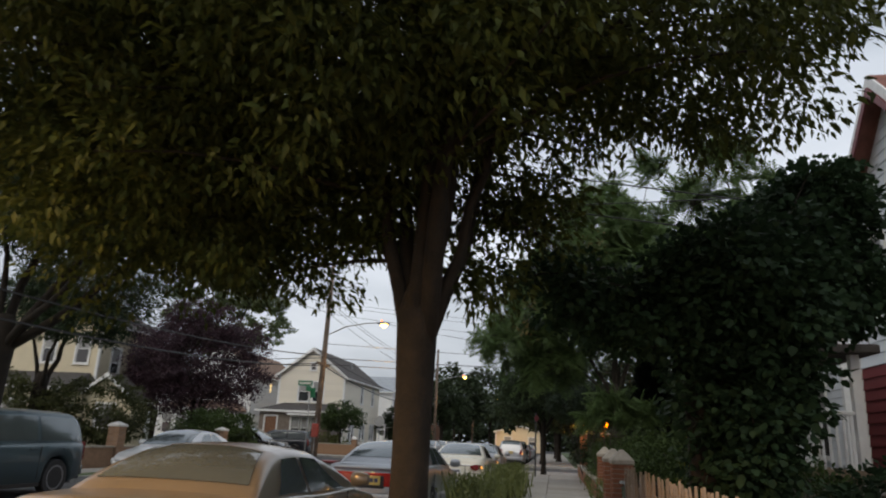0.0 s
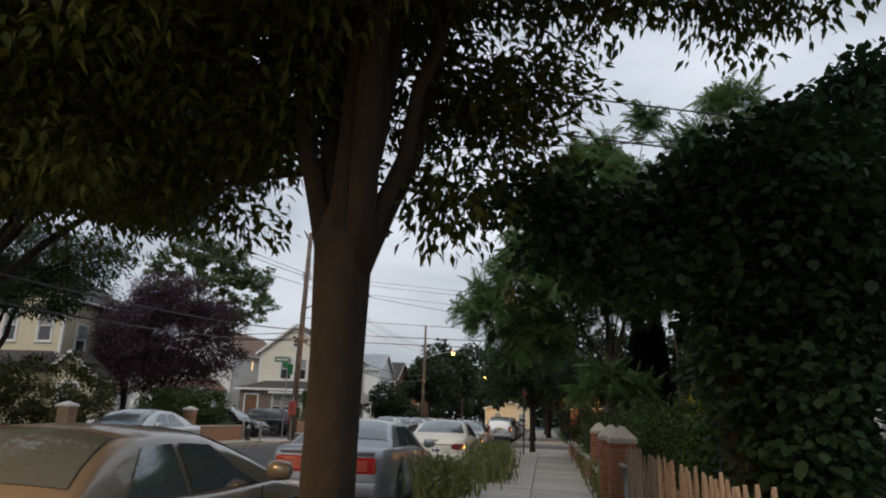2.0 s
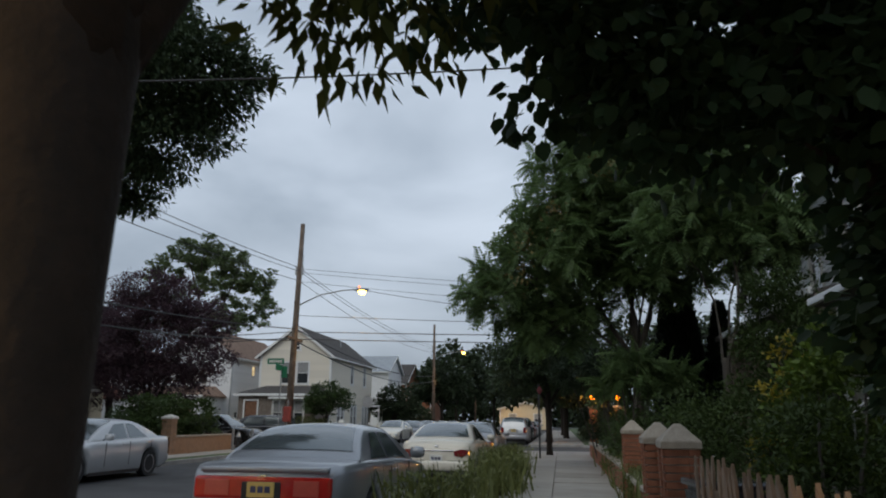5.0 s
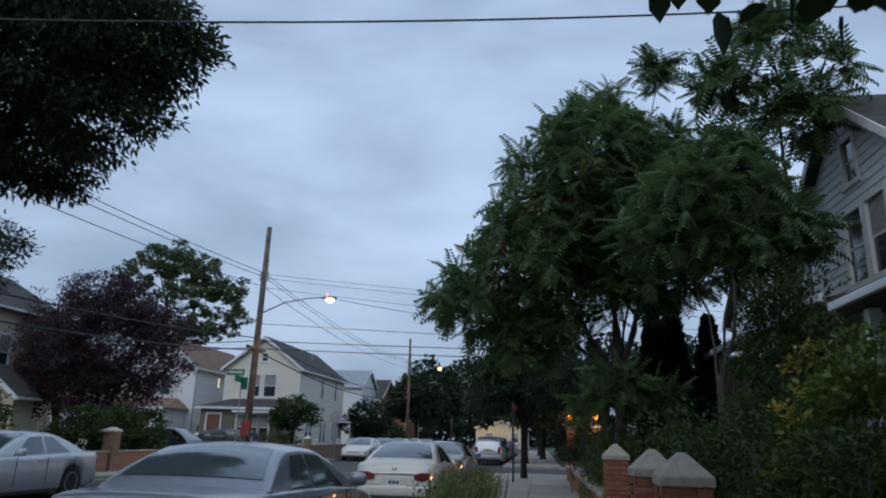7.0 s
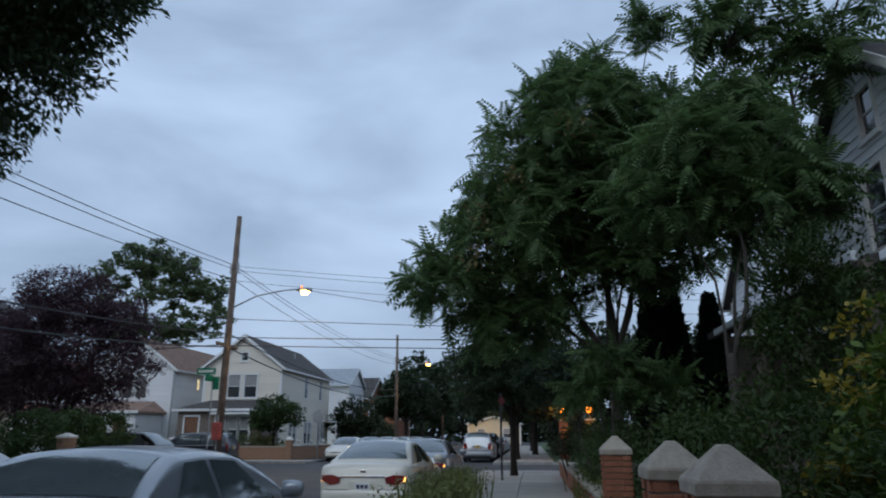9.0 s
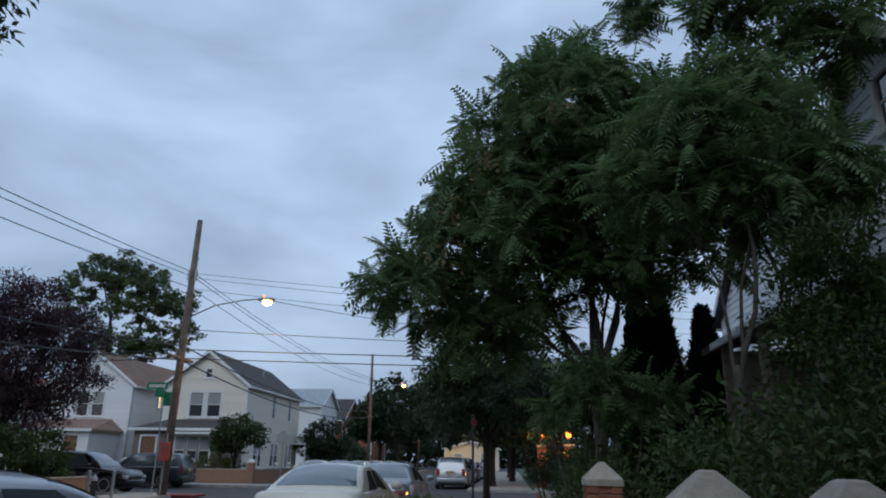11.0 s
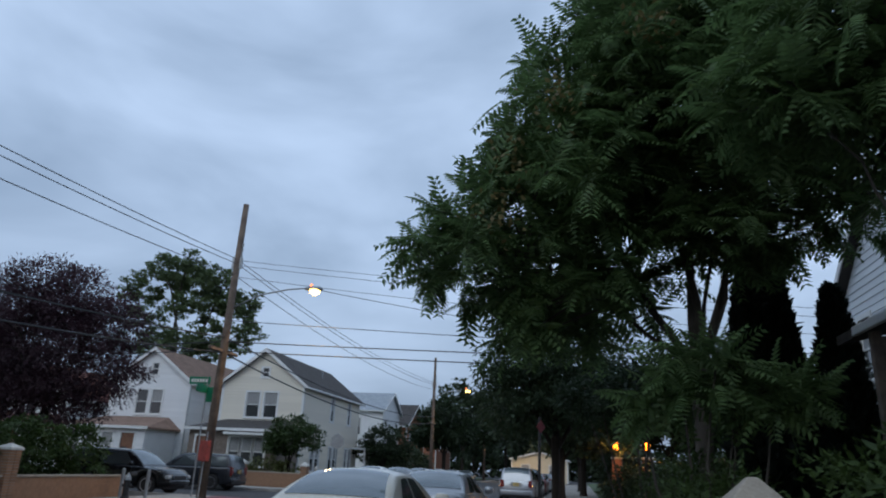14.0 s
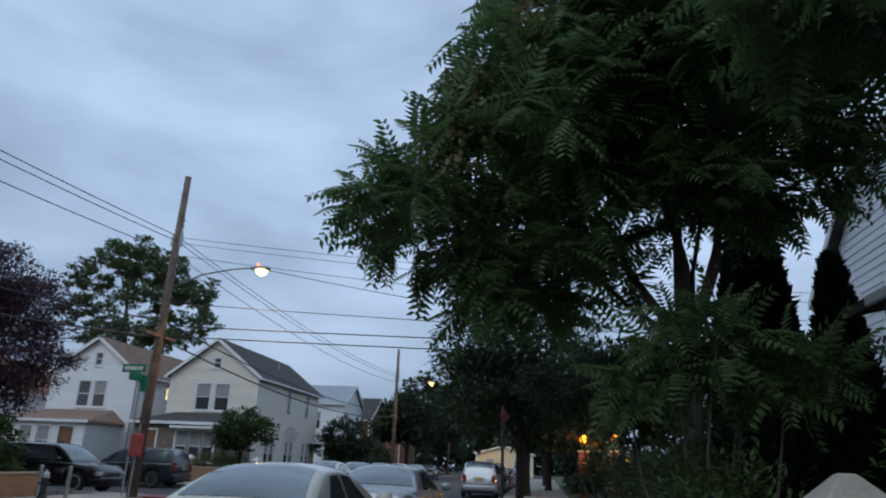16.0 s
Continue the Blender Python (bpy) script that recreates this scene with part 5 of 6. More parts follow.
# purple plums
tree("purple_plum_tree", "rounded purple-leaved plum tree in the corner yard", (-19.6, 36.0, 0.1), 0.2, 1.9,
     ((0.3, 0.2, 5.8, 0.1), (-1.4, 0.2, 5.2, 0.09), (1.6, -0.3, 4.9, 0.09), (0.1, -1.4, 5.2, 0.08), (-0.3, 1.3, 5.4, 0.08)),
     M_BARK, M_LEAF_PLUM, "pointed", ((0, 0, 5.3, 3.3, 3.0, 2.4), (2.3, -0.2, 4.2, 2.1, 2.0, 1.5), (-2.5, 0, 4.8, 2.2, 2.0, 1.9), (0.3, 0.1, 7.1, 2.0, 1.9, 1.3), (0.6, -0.3, 3.0, 2.4, 2.2, 1.3), (-2.0, 0, 3.2, 2.0, 1.8, 1.4), (-1.0, 0, 7.7, 1.7, 1.6, 1.0), (2.5, 0, 6.1, 1.4, 1.4, 1.1)), 960, 62, 0.5, 0.14, 41, droop=0.1, shell=0.4, twigs=120)
tree("purple_plum_tree", "smaller purple plum behind the first", (-23.8, 39.0, 0.1), 0.16, 1.9,
     ((0.3, 0.2, 5.2, 0.1), (-1.2, 0.2, 4.6, 0.08), (1.2, -0.3, 4.9, 0.08)),
     M_BARK, M_LEAF_PLUM, "pointed", ((0, 0, 5.6, 2.9, 2.7, 2.4), (-1.8, 0, 4.6, 2.0, 2.0, 1.7)), 360, 58, 0.5, 0.16, 42, droop=0.1, shell=0.4, twigs=50)
# tall open-crowned tree behind the white houses
tree("locust_tree", "tall open-crowned tree behind the houses", (-38.0, 74.0, 0.1), 0.4, 7.5,
     ((-3.0, 0, 18.5, 0.2), (3.4, 0, 17.5, 0.2), (-1.0, 0.5, 20.0, 0.2), (-5.4, 0, 15.0, 0.14), (6.2, 0.5, 13.5, 0.14)),
     M_BARK_GREY, M_LEAF_BG, "round", ((-1.8, 0, 19.4, 3.8, 3.2, 1.9), (-5.2, 0, 17.6, 2.4, 2.4, 1.8), (2.8, 0, 18.0, 2.8, 2.6, 1.7), (5.4, 0, 15.8, 2.2, 2.0, 1.6), (7.0, 0, 12.9, 1.8, 1.8, 1.7), (1.0, 0, 15.6, 3.6, 2.8, 1.5), (-5.0, 0, 14.4, 3.0, 2.4, 1.6), (3.4, 0, 12.4, 3.0, 2.6, 1.6), (-1.0, 0, 11.4, 4.4, 3.0, 1.8)), 480, 56, 0.6, 0.24, 51, droop=0.3, shell=0.35, twigs=150)
# small street tree before the corner house
tree("small_yard_tree", "small rounded tree before the corner house", (-16.0, 51.6, 0.1), 0.09, 1.5,
     ((0.2, 0, 3.2, 0.05), (-0.6, 0, 2.8, 0.04), (0.6, 0.2, 2.9, 0.04)), M_BARK, M_LEAF_HEDGE, "small",
     ((0, 0, 2.9, 1.5, 1.4, 1.0), (-0.8, 0, 2.4, 1.0, 1.0, 0.7), (0.9, 0, 2.6, 1.0, 1.0, 0.7)), 150, 40, 0.35, 0.16, 52, droop=0.2, shell=0.4, twigs=40)
# trees up the street
# one crown below takes the leaf colour with lamp light painted in
far_spots = ((-15.2, 68, 4.6, 2.4, M_LEAF_FAR), (-14.4, 90, 9.6, 3.8, M_LEAF_FAR), (-15.0, 106, 13.0, 5.4, M_LEAF_FAR), (-11.5, 128, 14.5, 6.5, M_LEAF_FAR), (-8, 160, 10.0, 6.0, M_LEAF_FAR),
             (-0.8, 52.5, 7.2, 4.2, M_LEAF_FAR), (0.4, 63, 8.0, 3.6, M_LEAF_FAR), (0.2, 76, 8.5, 4.0, M_LEAF_LAMPTINT), (0.6, 92, 9.0, 4.4, M_LEAF_FAR), (5.5, 58, 9.0, 4.0, M_LEAF_FAR), (10.5, 64, 10, 5.0, M_LEAF_FAR), (4, 150, 11, 7, M_LEAF_FAR), (-20, 150, 10, 6, M_LEAF_FAR))
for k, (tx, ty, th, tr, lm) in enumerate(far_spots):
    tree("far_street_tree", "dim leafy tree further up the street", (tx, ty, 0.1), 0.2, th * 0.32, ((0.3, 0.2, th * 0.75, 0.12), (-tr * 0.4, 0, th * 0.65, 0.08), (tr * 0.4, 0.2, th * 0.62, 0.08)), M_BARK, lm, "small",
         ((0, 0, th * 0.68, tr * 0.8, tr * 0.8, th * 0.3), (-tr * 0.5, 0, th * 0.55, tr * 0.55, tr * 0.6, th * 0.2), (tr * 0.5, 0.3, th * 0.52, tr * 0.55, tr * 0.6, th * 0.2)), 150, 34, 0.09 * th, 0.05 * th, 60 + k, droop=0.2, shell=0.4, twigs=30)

# shrubs and hedges
bush("corner_hedge", "dense green hedge behind the low brick wall", (-16.3, 31.6, 0.1), ((0, 0, 1.25, 1.1, 2.7, 1.0), (-0.3, 1.2, 1.4, 1.0, 1.3, 0.9), (0.1, -1.4, 1.3, 1.0, 1.2, 0.85), (0.3, 2.4, 1.3, 1.0, 1.2, 0.95)), M_LEAF_HEDGE, "small", 260, 60, 0.3, 0.12, 71, category="hedge")
# both big yard shrubs use the leaf colour with painted lamp light
bush("yard_shrub", "big rounded green shrub before the yellow house", (-18.2, 25.6, 0.1), ((0, 0, 1.9, 2.2, 2.0, 1.3), (-1.4, -0.6, 1.5, 1.6, 1.4, 1.1), (1.0, 0.4, 1.4, 1.2, 1.3, 1.0)), M_LEAF_LAMPTINT, "small", 260, 55, 0.32, 0.12, 72, category="shrub")
bush("yard_shrub", "big rounded green shrub before the yellow house", (-20.6, 23.4, 0.1), ((0, 0, 1.8, 2.0, 1.7, 1.4),), M_LEAF_LAMPTINT, "small", 170, 55, 0.32, 0.12, 73, category="shrub")
bush("garden_shrubs", "tangled green shrubs behind the brick pillars", (2.8, 16.2, 0.1), ((-0.3, 0, 1.1, 1.1, 2.2, 0.9), (0.8, 1.5, 1.3, 1.0, 1.4, 1.0), (-0.2, 3.0, 1.0, 0.9, 1.2, 0.8)), M_LEAF_SHRUB, "pointed", 220, 60, 0.35, 0.085, 74)
bush("vine_mound", "high mound of green vine edged with yellow flowers", (3.35, 14.3, 0.1), ((0.0, -0.1, 1.55, 0.75, 1.0, 1.0), (0.6, 0.3, 1.5, 0.8, 1.0, 1.1), (-0.1, 0.2, 0.8, 0.9, 1.1, 0.8)), M_LEAF_MOUND, "small", 260, 60, 0.26, 0.09, 75, category="shrub")
bush("yellow_vine", "yellow-flowered climber on the green mound", (2.75, 14.7, 0.1), ((0.0, 0.0, 1.5, 0.22, 0.3, 0.5), (0.35, 0.2, 2.25, 0.3, 0.3, 0.3), (-0.15, 0.2, 0.95, 0.2, 0.3, 0.3)), M_LEAF_YELLOW, "small", 30, 34, 0.16, 0.08, 76)
bush("fence_shrub", "low green shrub at the garden wall", (1.75, 21.6, 0.1), ((0, 0, 0.8, 0.6, 2.6, 0.7), (0.1, 2.0, 0.9, 0.6, 2.0, 0.8), (0.4, 6.0, 1.0, 0.8, 4.0, 0.9)), M_LEAF_HEDGE, "pointed", 220, 56, 0.3, 0.085, 77)
bush("fence_shrub", "dark shrub under the broad-leaved tree", (2.6, 12.6, 0.1), ((0, 0, 0.9, 0.8, 0.9, 0.8), (0.6, -2.2, 0.7, 0.8, 1.2, 0.6)), M_LEAF_SHRUB, "pointed", 130, 56, 0.3, 0.085, 78)
bush("porch_shrub", "dark shrub before the red house", (4.2, 8.8, 0.1), ((0, 0, 0.7, 1.0, 1.3, 0.7),), M_LEAF_LINDEN, "round", 70, 40, 0.3, 0.1, 79)


def weeds(name, at, w, ln, count, h, seed):
    r = np.random.default_rng(seed)
    t = thing(name, "tall rank weeds growing at the kerb", "weeds", kind="stuff", m=pose(*at))
    base = np.stack([r.normal(0, w, count), r.normal(0, ln, count), np.zeros(count)], 1)
    leaves("blades", M_WEED, "blade", base, np.tile([0, 0, 2.0], (count, 1)), h * (0.5 + 0.6 * r.random(count)), t, r, 0.0, 0.35)
    n = count * 5
    k = r.integers(0, count, n)
    p = base[k] + np.stack([r.normal(0, 0.08, n), r.normal(0, 0.08, n), h * (0.15 + 0.75 * r.random(n))], 1)
    leaves("weed_leaves", M_WEED, "pointed", p, r.normal(0, 1, (n, 3)) + np.array([0, 0, 0.4]), 0.05 + 0.07 * r.random(n), t, r, 0.0, 0.3)


weeds("kerb_weeds", (-1.55, 12.6, WALK_Z), 0.15, 0.5, 130, 0.9, 81)
weeds("kerb_weeds", (-1.5, 15.5, WALK_Z), 0.14, 0.6, 90, 0.7, 85)
weeds("kerb_weeds", (-1.3, 19.4, WALK_Z), 0.26, 1.1, 320, 0.85, 82)
weeds("kerb_weeds", (-1.4, 23.5, WALK_Z), 0.24, 1.0, 300, 0.8, 83)
weeds("wall_weeds", (1.25, 16.4, WALK_Z), 0.14, 1.5, 260, 0.7, 84)
weeds("wall_weeds", (1.4, 23.0, WALK_Z), 0.16, 2.0, 240, 0.7, 86)

bush("yard_shrub", "low tawny shrub behind the wall of the corner house", (-17.2, 51.4, 0.1), ((0, 0, 0.8, 1.3, 0.7, 0.7), (1.0, 0.1, 0.7, 0.8, 0.6, 0.6)), M_WEED, "small", 90, 40, 0.3, 0.13, 88, category="shrub")
# dark hedges beyond the crossing, and the woods that close the street
bush("far_hedge", "dark clipped hedge beyond the crossing", (4.2, 51.0, 0.1), ((0, 0, 1.1, 3.2, 0.9, 1.0), (3.5, 0.5, 1.2, 2.5, 1.0, 1.2)), M_LEAF_FAR, "small", 200, 40, 0.4, 0.2, 91, category="hedge")
bush("far_hedge", "dark overgrown hedge along the pavement", (2.6, 60.0, 0.1), ((0, 0, 1.2, 0.9, 7.0, 1.1), (0.4, 8, 1.4, 1.0, 7.0, 1.3)), M_LEAF_FAR, "small", 240, 40, 0.5, 0.25, 92, category="hedge")
bush("yard_hedge", "dark hedge beside the corner house", (-15.6, 72.0, 0.1), ((0, 0, 1.3, 1.2, 5.0, 1.2), (0.2, 8, 1.5, 1.3, 6.0, 1.5)), M_LEAF_FAR, "small", 220, 40, 0.5, 0.25, 93, category="hedge")
fw = np.random.default_rng(94)
woods = thing("far_woods", "dim line of trees closing the end of the street", "woods", kind="stuff", m=pose(0, 178, 0))
wc = np.stack([fw.uniform(-110, 90, 1800), fw.uniform(-6, 6, 1800), fw.random(1800) ** 0.9 * (6.5 + 2.0 * np.sin(np.linspace(0, 40, 1800)))], 1)
wp = np.repeat(wc, 16, axis=0) + fw.normal(0, 1.0, (28800, 3))
leaves("far_foliage", M_LEAF_FAR, "round", wp, fw.normal(0, 1, (28800, 3)), 0.7 + 0.6 * fw.random(28800), woods, fw)

bush("tall_garden_shrub", "tall dark shrub in the yard behind the tree stems", (1.6, 29.0, 0.1), ((0, 0, 3.2, 1.2, 0.9, 0.6), (0.9, 0.2, 3.3, 0.9, 0.8, 0.5), (-1.0, 0.4, 3.1, 0.9, 0.9, 0.5)), M_LEAF_OAK, "pointed", 120, 56, 0.4, 0.13, 97, category="shrub")
bush("tall_garden_shrub", "tall dark shrub between cypresses and house", (5.9, 28.6, 0.1), ((0, 0, 1.8, 1.0, 0.9, 1.8), (-0.8, 0.4, 2.6, 1.0, 0.8, 1.1)), M_LEAF_OAK, "pointed", 130, 56, 0.4, 0.13, 98, category="shrub")
bush("wild_thicket", "tall dark thicket before the grey house", (4.1, 18.4, 0.1), ((0, 0, 2.6, 0.9, 1.2, 1.5), (0.2, -1.0, 1.6, 0.9, 0.9, 1.2), (0.1, 0.6, 3.4, 0.7, 0.8, 0.8)), M_LEAF_SHRUB, "pointed", 230, 60, 0.35, 0.1, 96, category="shrub")


# ---------------------------------------------------------------- street furniture
LAMP_DATA = bpy.data.lights.new("sodium_lamp", "SPOT")
LAMP_DATA.energy = 450
LAMP_DATA.color = (1.0, 0.62, 0.25)
LAMP_DATA.spot_size = radians(150)
LAMP_DATA.spot_blend = 0.6
LAMP_DATA.shadow_soft_size = 0.2


def utility_pole(at, h, lean, lamp, arm_z, sign=False, light=None):
    """A wooden pole with a lamp on a curved arm towards +x."""
    p = thing("utility_pole", "weathered wooden utility pole with a lit street lamp", "utility pole", "utility poles", m=pose(*at, 0, lean, 0))
    part("pole", tube([(0, 0, -0.2), (0, 0, h * 0.5), (0, 0, h)], [0.17, 0.145, 0.11], 14), M_WOODPOLE, p, smooth=True)
    part("crossarm", box(-0.06, 0.06, -1.0, 1.0, h * 0.47 - 0.06, h * 0.47 + 0.06, 0.01), M_WOODPOLE, p)
    for k in range(3):
        part("insulator", lathe([(0.02, 0), (0.05, 0.03), (0.03, 0.07), (0.05, 0.11), (0.02, 0.15)], 10), M_STEEL, p).location = (0.13, 0, h * 0.80 + 0.22 * k)
    part("bracket", box(-0.2, 0.2, -0.05, 0.05, h * 0.76, h * 0.80, 0.01), M_STEEL, p)
    if lamp:
        lx = lamp
        arm = tube([(0.1, 0, arm_z - 0.75), (lx * 0.35, 0, arm_z - 0.25), (lx * 0.7, 0, arm_z - 0.03), (lx - 0.25, 0, arm_z + 0.02)], [0.035, 0.032, 0.03, 0.028], 8)
        part("lamp_arm", arm, M_STEEL, p, smooth=True)
        head = lathe([(0.05, -0.38), (0.11, -0.28), (0.17, 0.0), (0.16, 0.22), (0.06, 0.34)], 14, axis="x")
        head.transform(Matrix.Translation((lx, 0, arm_z)) @ Matrix.Diagonal((1, 1, 0.55, 1)))
        hd_ = part("lamp_head", head, M_STEEL, p, smooth=True)
        part("photocell", lathe([(0.04, 0), (0.045, 0.09), (0.02, 0.11)], 10), glow("amber_marker_dot", (1.0, 0.22, 0.06), 2.0), hd_, "small amber light on the lamp").location = (lx - 0.12, 0, arm_z + 0.08)
        lens = lathe([(0.04, -0.17), (0.13, -0.09), (0.155, 0.0)], 14)
        lens.transform(Matrix.Translation((lx + 0.04, 0, arm_z - 0.06)) @ Matrix.Diagonal((1.35, 1.2, 1.1, 1)))
        part("lens", lens, M_LAMPGLOW, hd_, "glowing warm lens")
        bulb = new("sodium_lamp", light or LAMP_DATA)
        bulb.parent = hd_
        bulb.location = (lx + 0.04, 0, arm_z - 0.28)
    if sign:
        part("alarm_box", box(-0.17, 0.17, -0.34, -0.12, 1.25, 1.95, 0.03), M_BOXRED, p, "faded red call box")
        for z0, z1 in ((0.55, 1.25), (1.95, 2.25)):
            part("conduit", tube([(0.0, -0.2, z0 - 0.5), (0.0, -0.19, z1)], 0.03, 8), M_STEEL, p)
    return p


utility_pole((-12.72, 36.6, 0.1), 10.95, 0.8, 3.25, 7.55, True)
utility_pole((-12.9, 76, 0.1), 11.2, 0, 3.1, 8.3)
MIDDLE = LAMP_DATA.copy()
MIDDLE.energy = 1100
utility_pole((-12.9, 112, 0.1), 11.0, 0, 3.6, 8.0, light=MIDDLE)
STRONG = LAMP_DATA.copy()
STRONG.energy = 8500
utility_pole((-12.8, -2.0, 0.1), 11.0, 0, 3.6, 7.6, light=STRONG)


def wire(name, a, b, sag, r, label):
    pts = []
    for i in range(25):
        t = i / 24
        p = Vector(a).lerp(Vector(b), t)
        p.z -= sag * 4 * t * (1 - t)
        pts.append(p)
    ob = part(name, tube(pts, r, 5), M_WIRE)
    tagged(ob, label, "cable", "overhead cables")


P0, P1, P2 = (-12.6, -2, 0), (-12.72, 36.6, 0), (-12.9, 76, 0)
for dz, dx, s, r in ((8.8, 0.1, 0.6, 0.014), (8.6, 0.15, 0.65, 0.014), (8.15, 0.1, 0.7, 0.014), (5.75, 0.1, 0.8, 0.026), (5.2, 0.05, 0.9, 0.03)):
    wire("power_line", (P0[0] + dx, P0[1], dz - 1.0), (P1[0] + dx, P1[1], dz), s, r, "dark overhead cable along the street")
    wire("power_line", (P1[0] + dx, P1[1], dz), (P2[0] + dx, P2[1], dz + 0.2), s, r, "dark overhead cable along the street")
for dz, s, y2, z2, r in ((8.75, 0.7, 41, 7.4, 0.009), (8.55, 0.7, 41.5, 7.1, 0.009), (8.1, 0.8, 42, 6.6, 0.009), (6.4, 0.35, 43, 6.2, 0.014), (5.6, 0.25, 40, 5.6, 0.02), (5.25, 0.25, 40, 5.2, 0.02)):
    wire("cross_line", (P1[0] + 0.1, P1[1], dz), (30, y2, z2), s, r, "dark overhead cable across the street")
wire("service_line", (-9.4, 36.6, 7.6), (14, 44, 6.2), 0.5, 0.012, "thin cable from the lamp to the far side")
for z1, z2 in ((5.6, 6.2), (5.3, 5.8)):
    wire("cross_line", (P1[0], P1[1], z1), (-70, 41, z2), 0.7, 0.02, "dark overhead cable along the cross street")
for ya, za, xb, yb, zb, r in ((-2, 9.0, 9.0, 11.5, 7.4, 0.016), (-2, 8.6, 9.5, 12, 6.9, 0.012)):
    wire("service_line", (-12.7, ya, za), (xb, yb, zb), 0.5, r, "service cable across the street to a house")
wire("service_line", (-12.7, 12.2, 6.3), (5.4, 15.2, 7.1), 0.35, 0.014, "service cable over the street to the house")
wire("service_line", (-12.7, 8.0, 6.6), (5.4, 10.8, 4.5), 0.2, 0.012, "service cable over the pavement to the red house")
wire("service_line", (-12.7, 8.0, 7.2), (5.4, 11.2, 5.2), 0.2, 0.012, "service cable over the pavement to the red house")


def bars(parent, x0, x1, y, z0, z1, n, material, facing=-1):
    step = (x1 - x0) / n
    for k in range(n):
        part("print_bar", box(x0 + k * step, x0 + k * step + step * 0.72, y - 0.003, y + 0.003, z0, z1), material, parent)


sp = thing("street_sign", "green street name signs on a thin steel post", "street sign", m=pose(-13.5, 37.3, 0.1))
part("post", tube([(0, 0, 0), (0, 0, 4.25)], 0.03, 8), M_STEEL, sp)
bl = part("name_blade", box(-0.75, 0.1, -0.02, 0.02, 4.0, 4.28, 0.005), M_SIGNGREEN, sp, "green blade with white print")
bars(bl, -0.66, 0.02, -0.024, 4.08, 4.2, 6, M_SIGNWHITE)
b2 = part("name_blade", box(-0.02, 0.02, -0.7, 0.1, 3.68, 3.96, 0.005), M_SIGNGREEN, sp, "green blade with white print")
part("small_sign", box(0.03, 0.3, -0.02, 0.02, 3.35, 3.9, 0.005), M_SIGNGREEN, sp)

st = thing("stop_sign", "stop sign seen from behind on a steel post", "stop sign", m=pose(-12.4, 49.3, 0.1))
part("post", tube([(0, 0, 0), (0, 0, 2.9)], 0.03, 8), M_STEEL, st)
oc = lathe([(0.38, -0.006), (0.38, 0.006)], 8)
oc.transform(Matrix.Translation((0, -0.05, 2.5)) @ pose(0, 0, 0, 90, 0, 0) @ pose(0, 0, 0, 0, 0, 22.5))
part("plate", oc, M_SIGNBACK, st, "bare grey metal back")

ps = thing("parking_sign", "small red sign on a dark post at the kerb", "street sign", m=pose(-0.82, 32.0, WALK_Z, 0, 0, 50))
part("post", tube([(0, 0, 0), (0, 0, 2.75)], 0.035, 8), M_DARKSTEEL, ps)
oc = lathe([(0.17, -0.005), (0.17, 0.005)], 4)
oc.transform(Matrix.Translation((0, -0.05, 2.5)) @ pose(0, 0, 0, 90, 0, 0))
part("plate", oc, M_SIGNRED, ps, "dull red diamond plate")

# hydrant with its two guard posts, and the kerb ramp
hy_ = thing("fire_hydrant", "dark fire hydrant with a pale cap at the corner", "hydrant", m=pose(-14.0, 34.2, WALK_Z))
part("barrel", lathe([(0.13, 0), (0.13, 0.06), (0.09, 0.08), (0.09, 0.5), (0.11, 0.52), (0.11, 0.56)], 14), M_BLACKPLASTIC, hy_, smooth=False)
part("cap", lathe([(0.11, 0.56), (0.09, 0.66), (0.04, 0.72), (0.03, 0.78)], 14), M_STEEL, hy_)
part("outlet", tube([(-0.16, 0, 0.4), (0.16, 0, 0.4)], 0.045, 10), M_BLACKPLASTIC, hy_)
for k, (px, py) in enumerate(((-14.4, 34.5), (-13.55, 34.6))):
    bo = thing("guard_post", "short pale guard post beside the hydrant", "bollard", "guard posts", m=pose(px, py, WALK_Z))
    part("tube", lathe([(0.055, 0), (0.055, 0.85), (0.04, 0.9)], 12), M_STEEL, bo)
rp = part("kerb_ramp", box(-13.0, -11.7, 36.9, 38.2, 0.05, WALK_Z + 0.016, 0.01), M_SIGNRED)
tagged(rp, "red bumpy kerb ramp pad at the crossing", "kerb ramp", kind="structure")


# ---------------------------------------------------------------- brick pillars and walls
BRICK_ME = mesh_of("brick", box(-0.1, 0.1, -0.05, 0.05, -0.031, 0.031, 0.004), M_BRICK)
TAN_ME = mesh_of("brick", box(-0.1, 0.1, -0.05, 0.05, -0.031, 0.031, 0.004), M_TANBRICK)


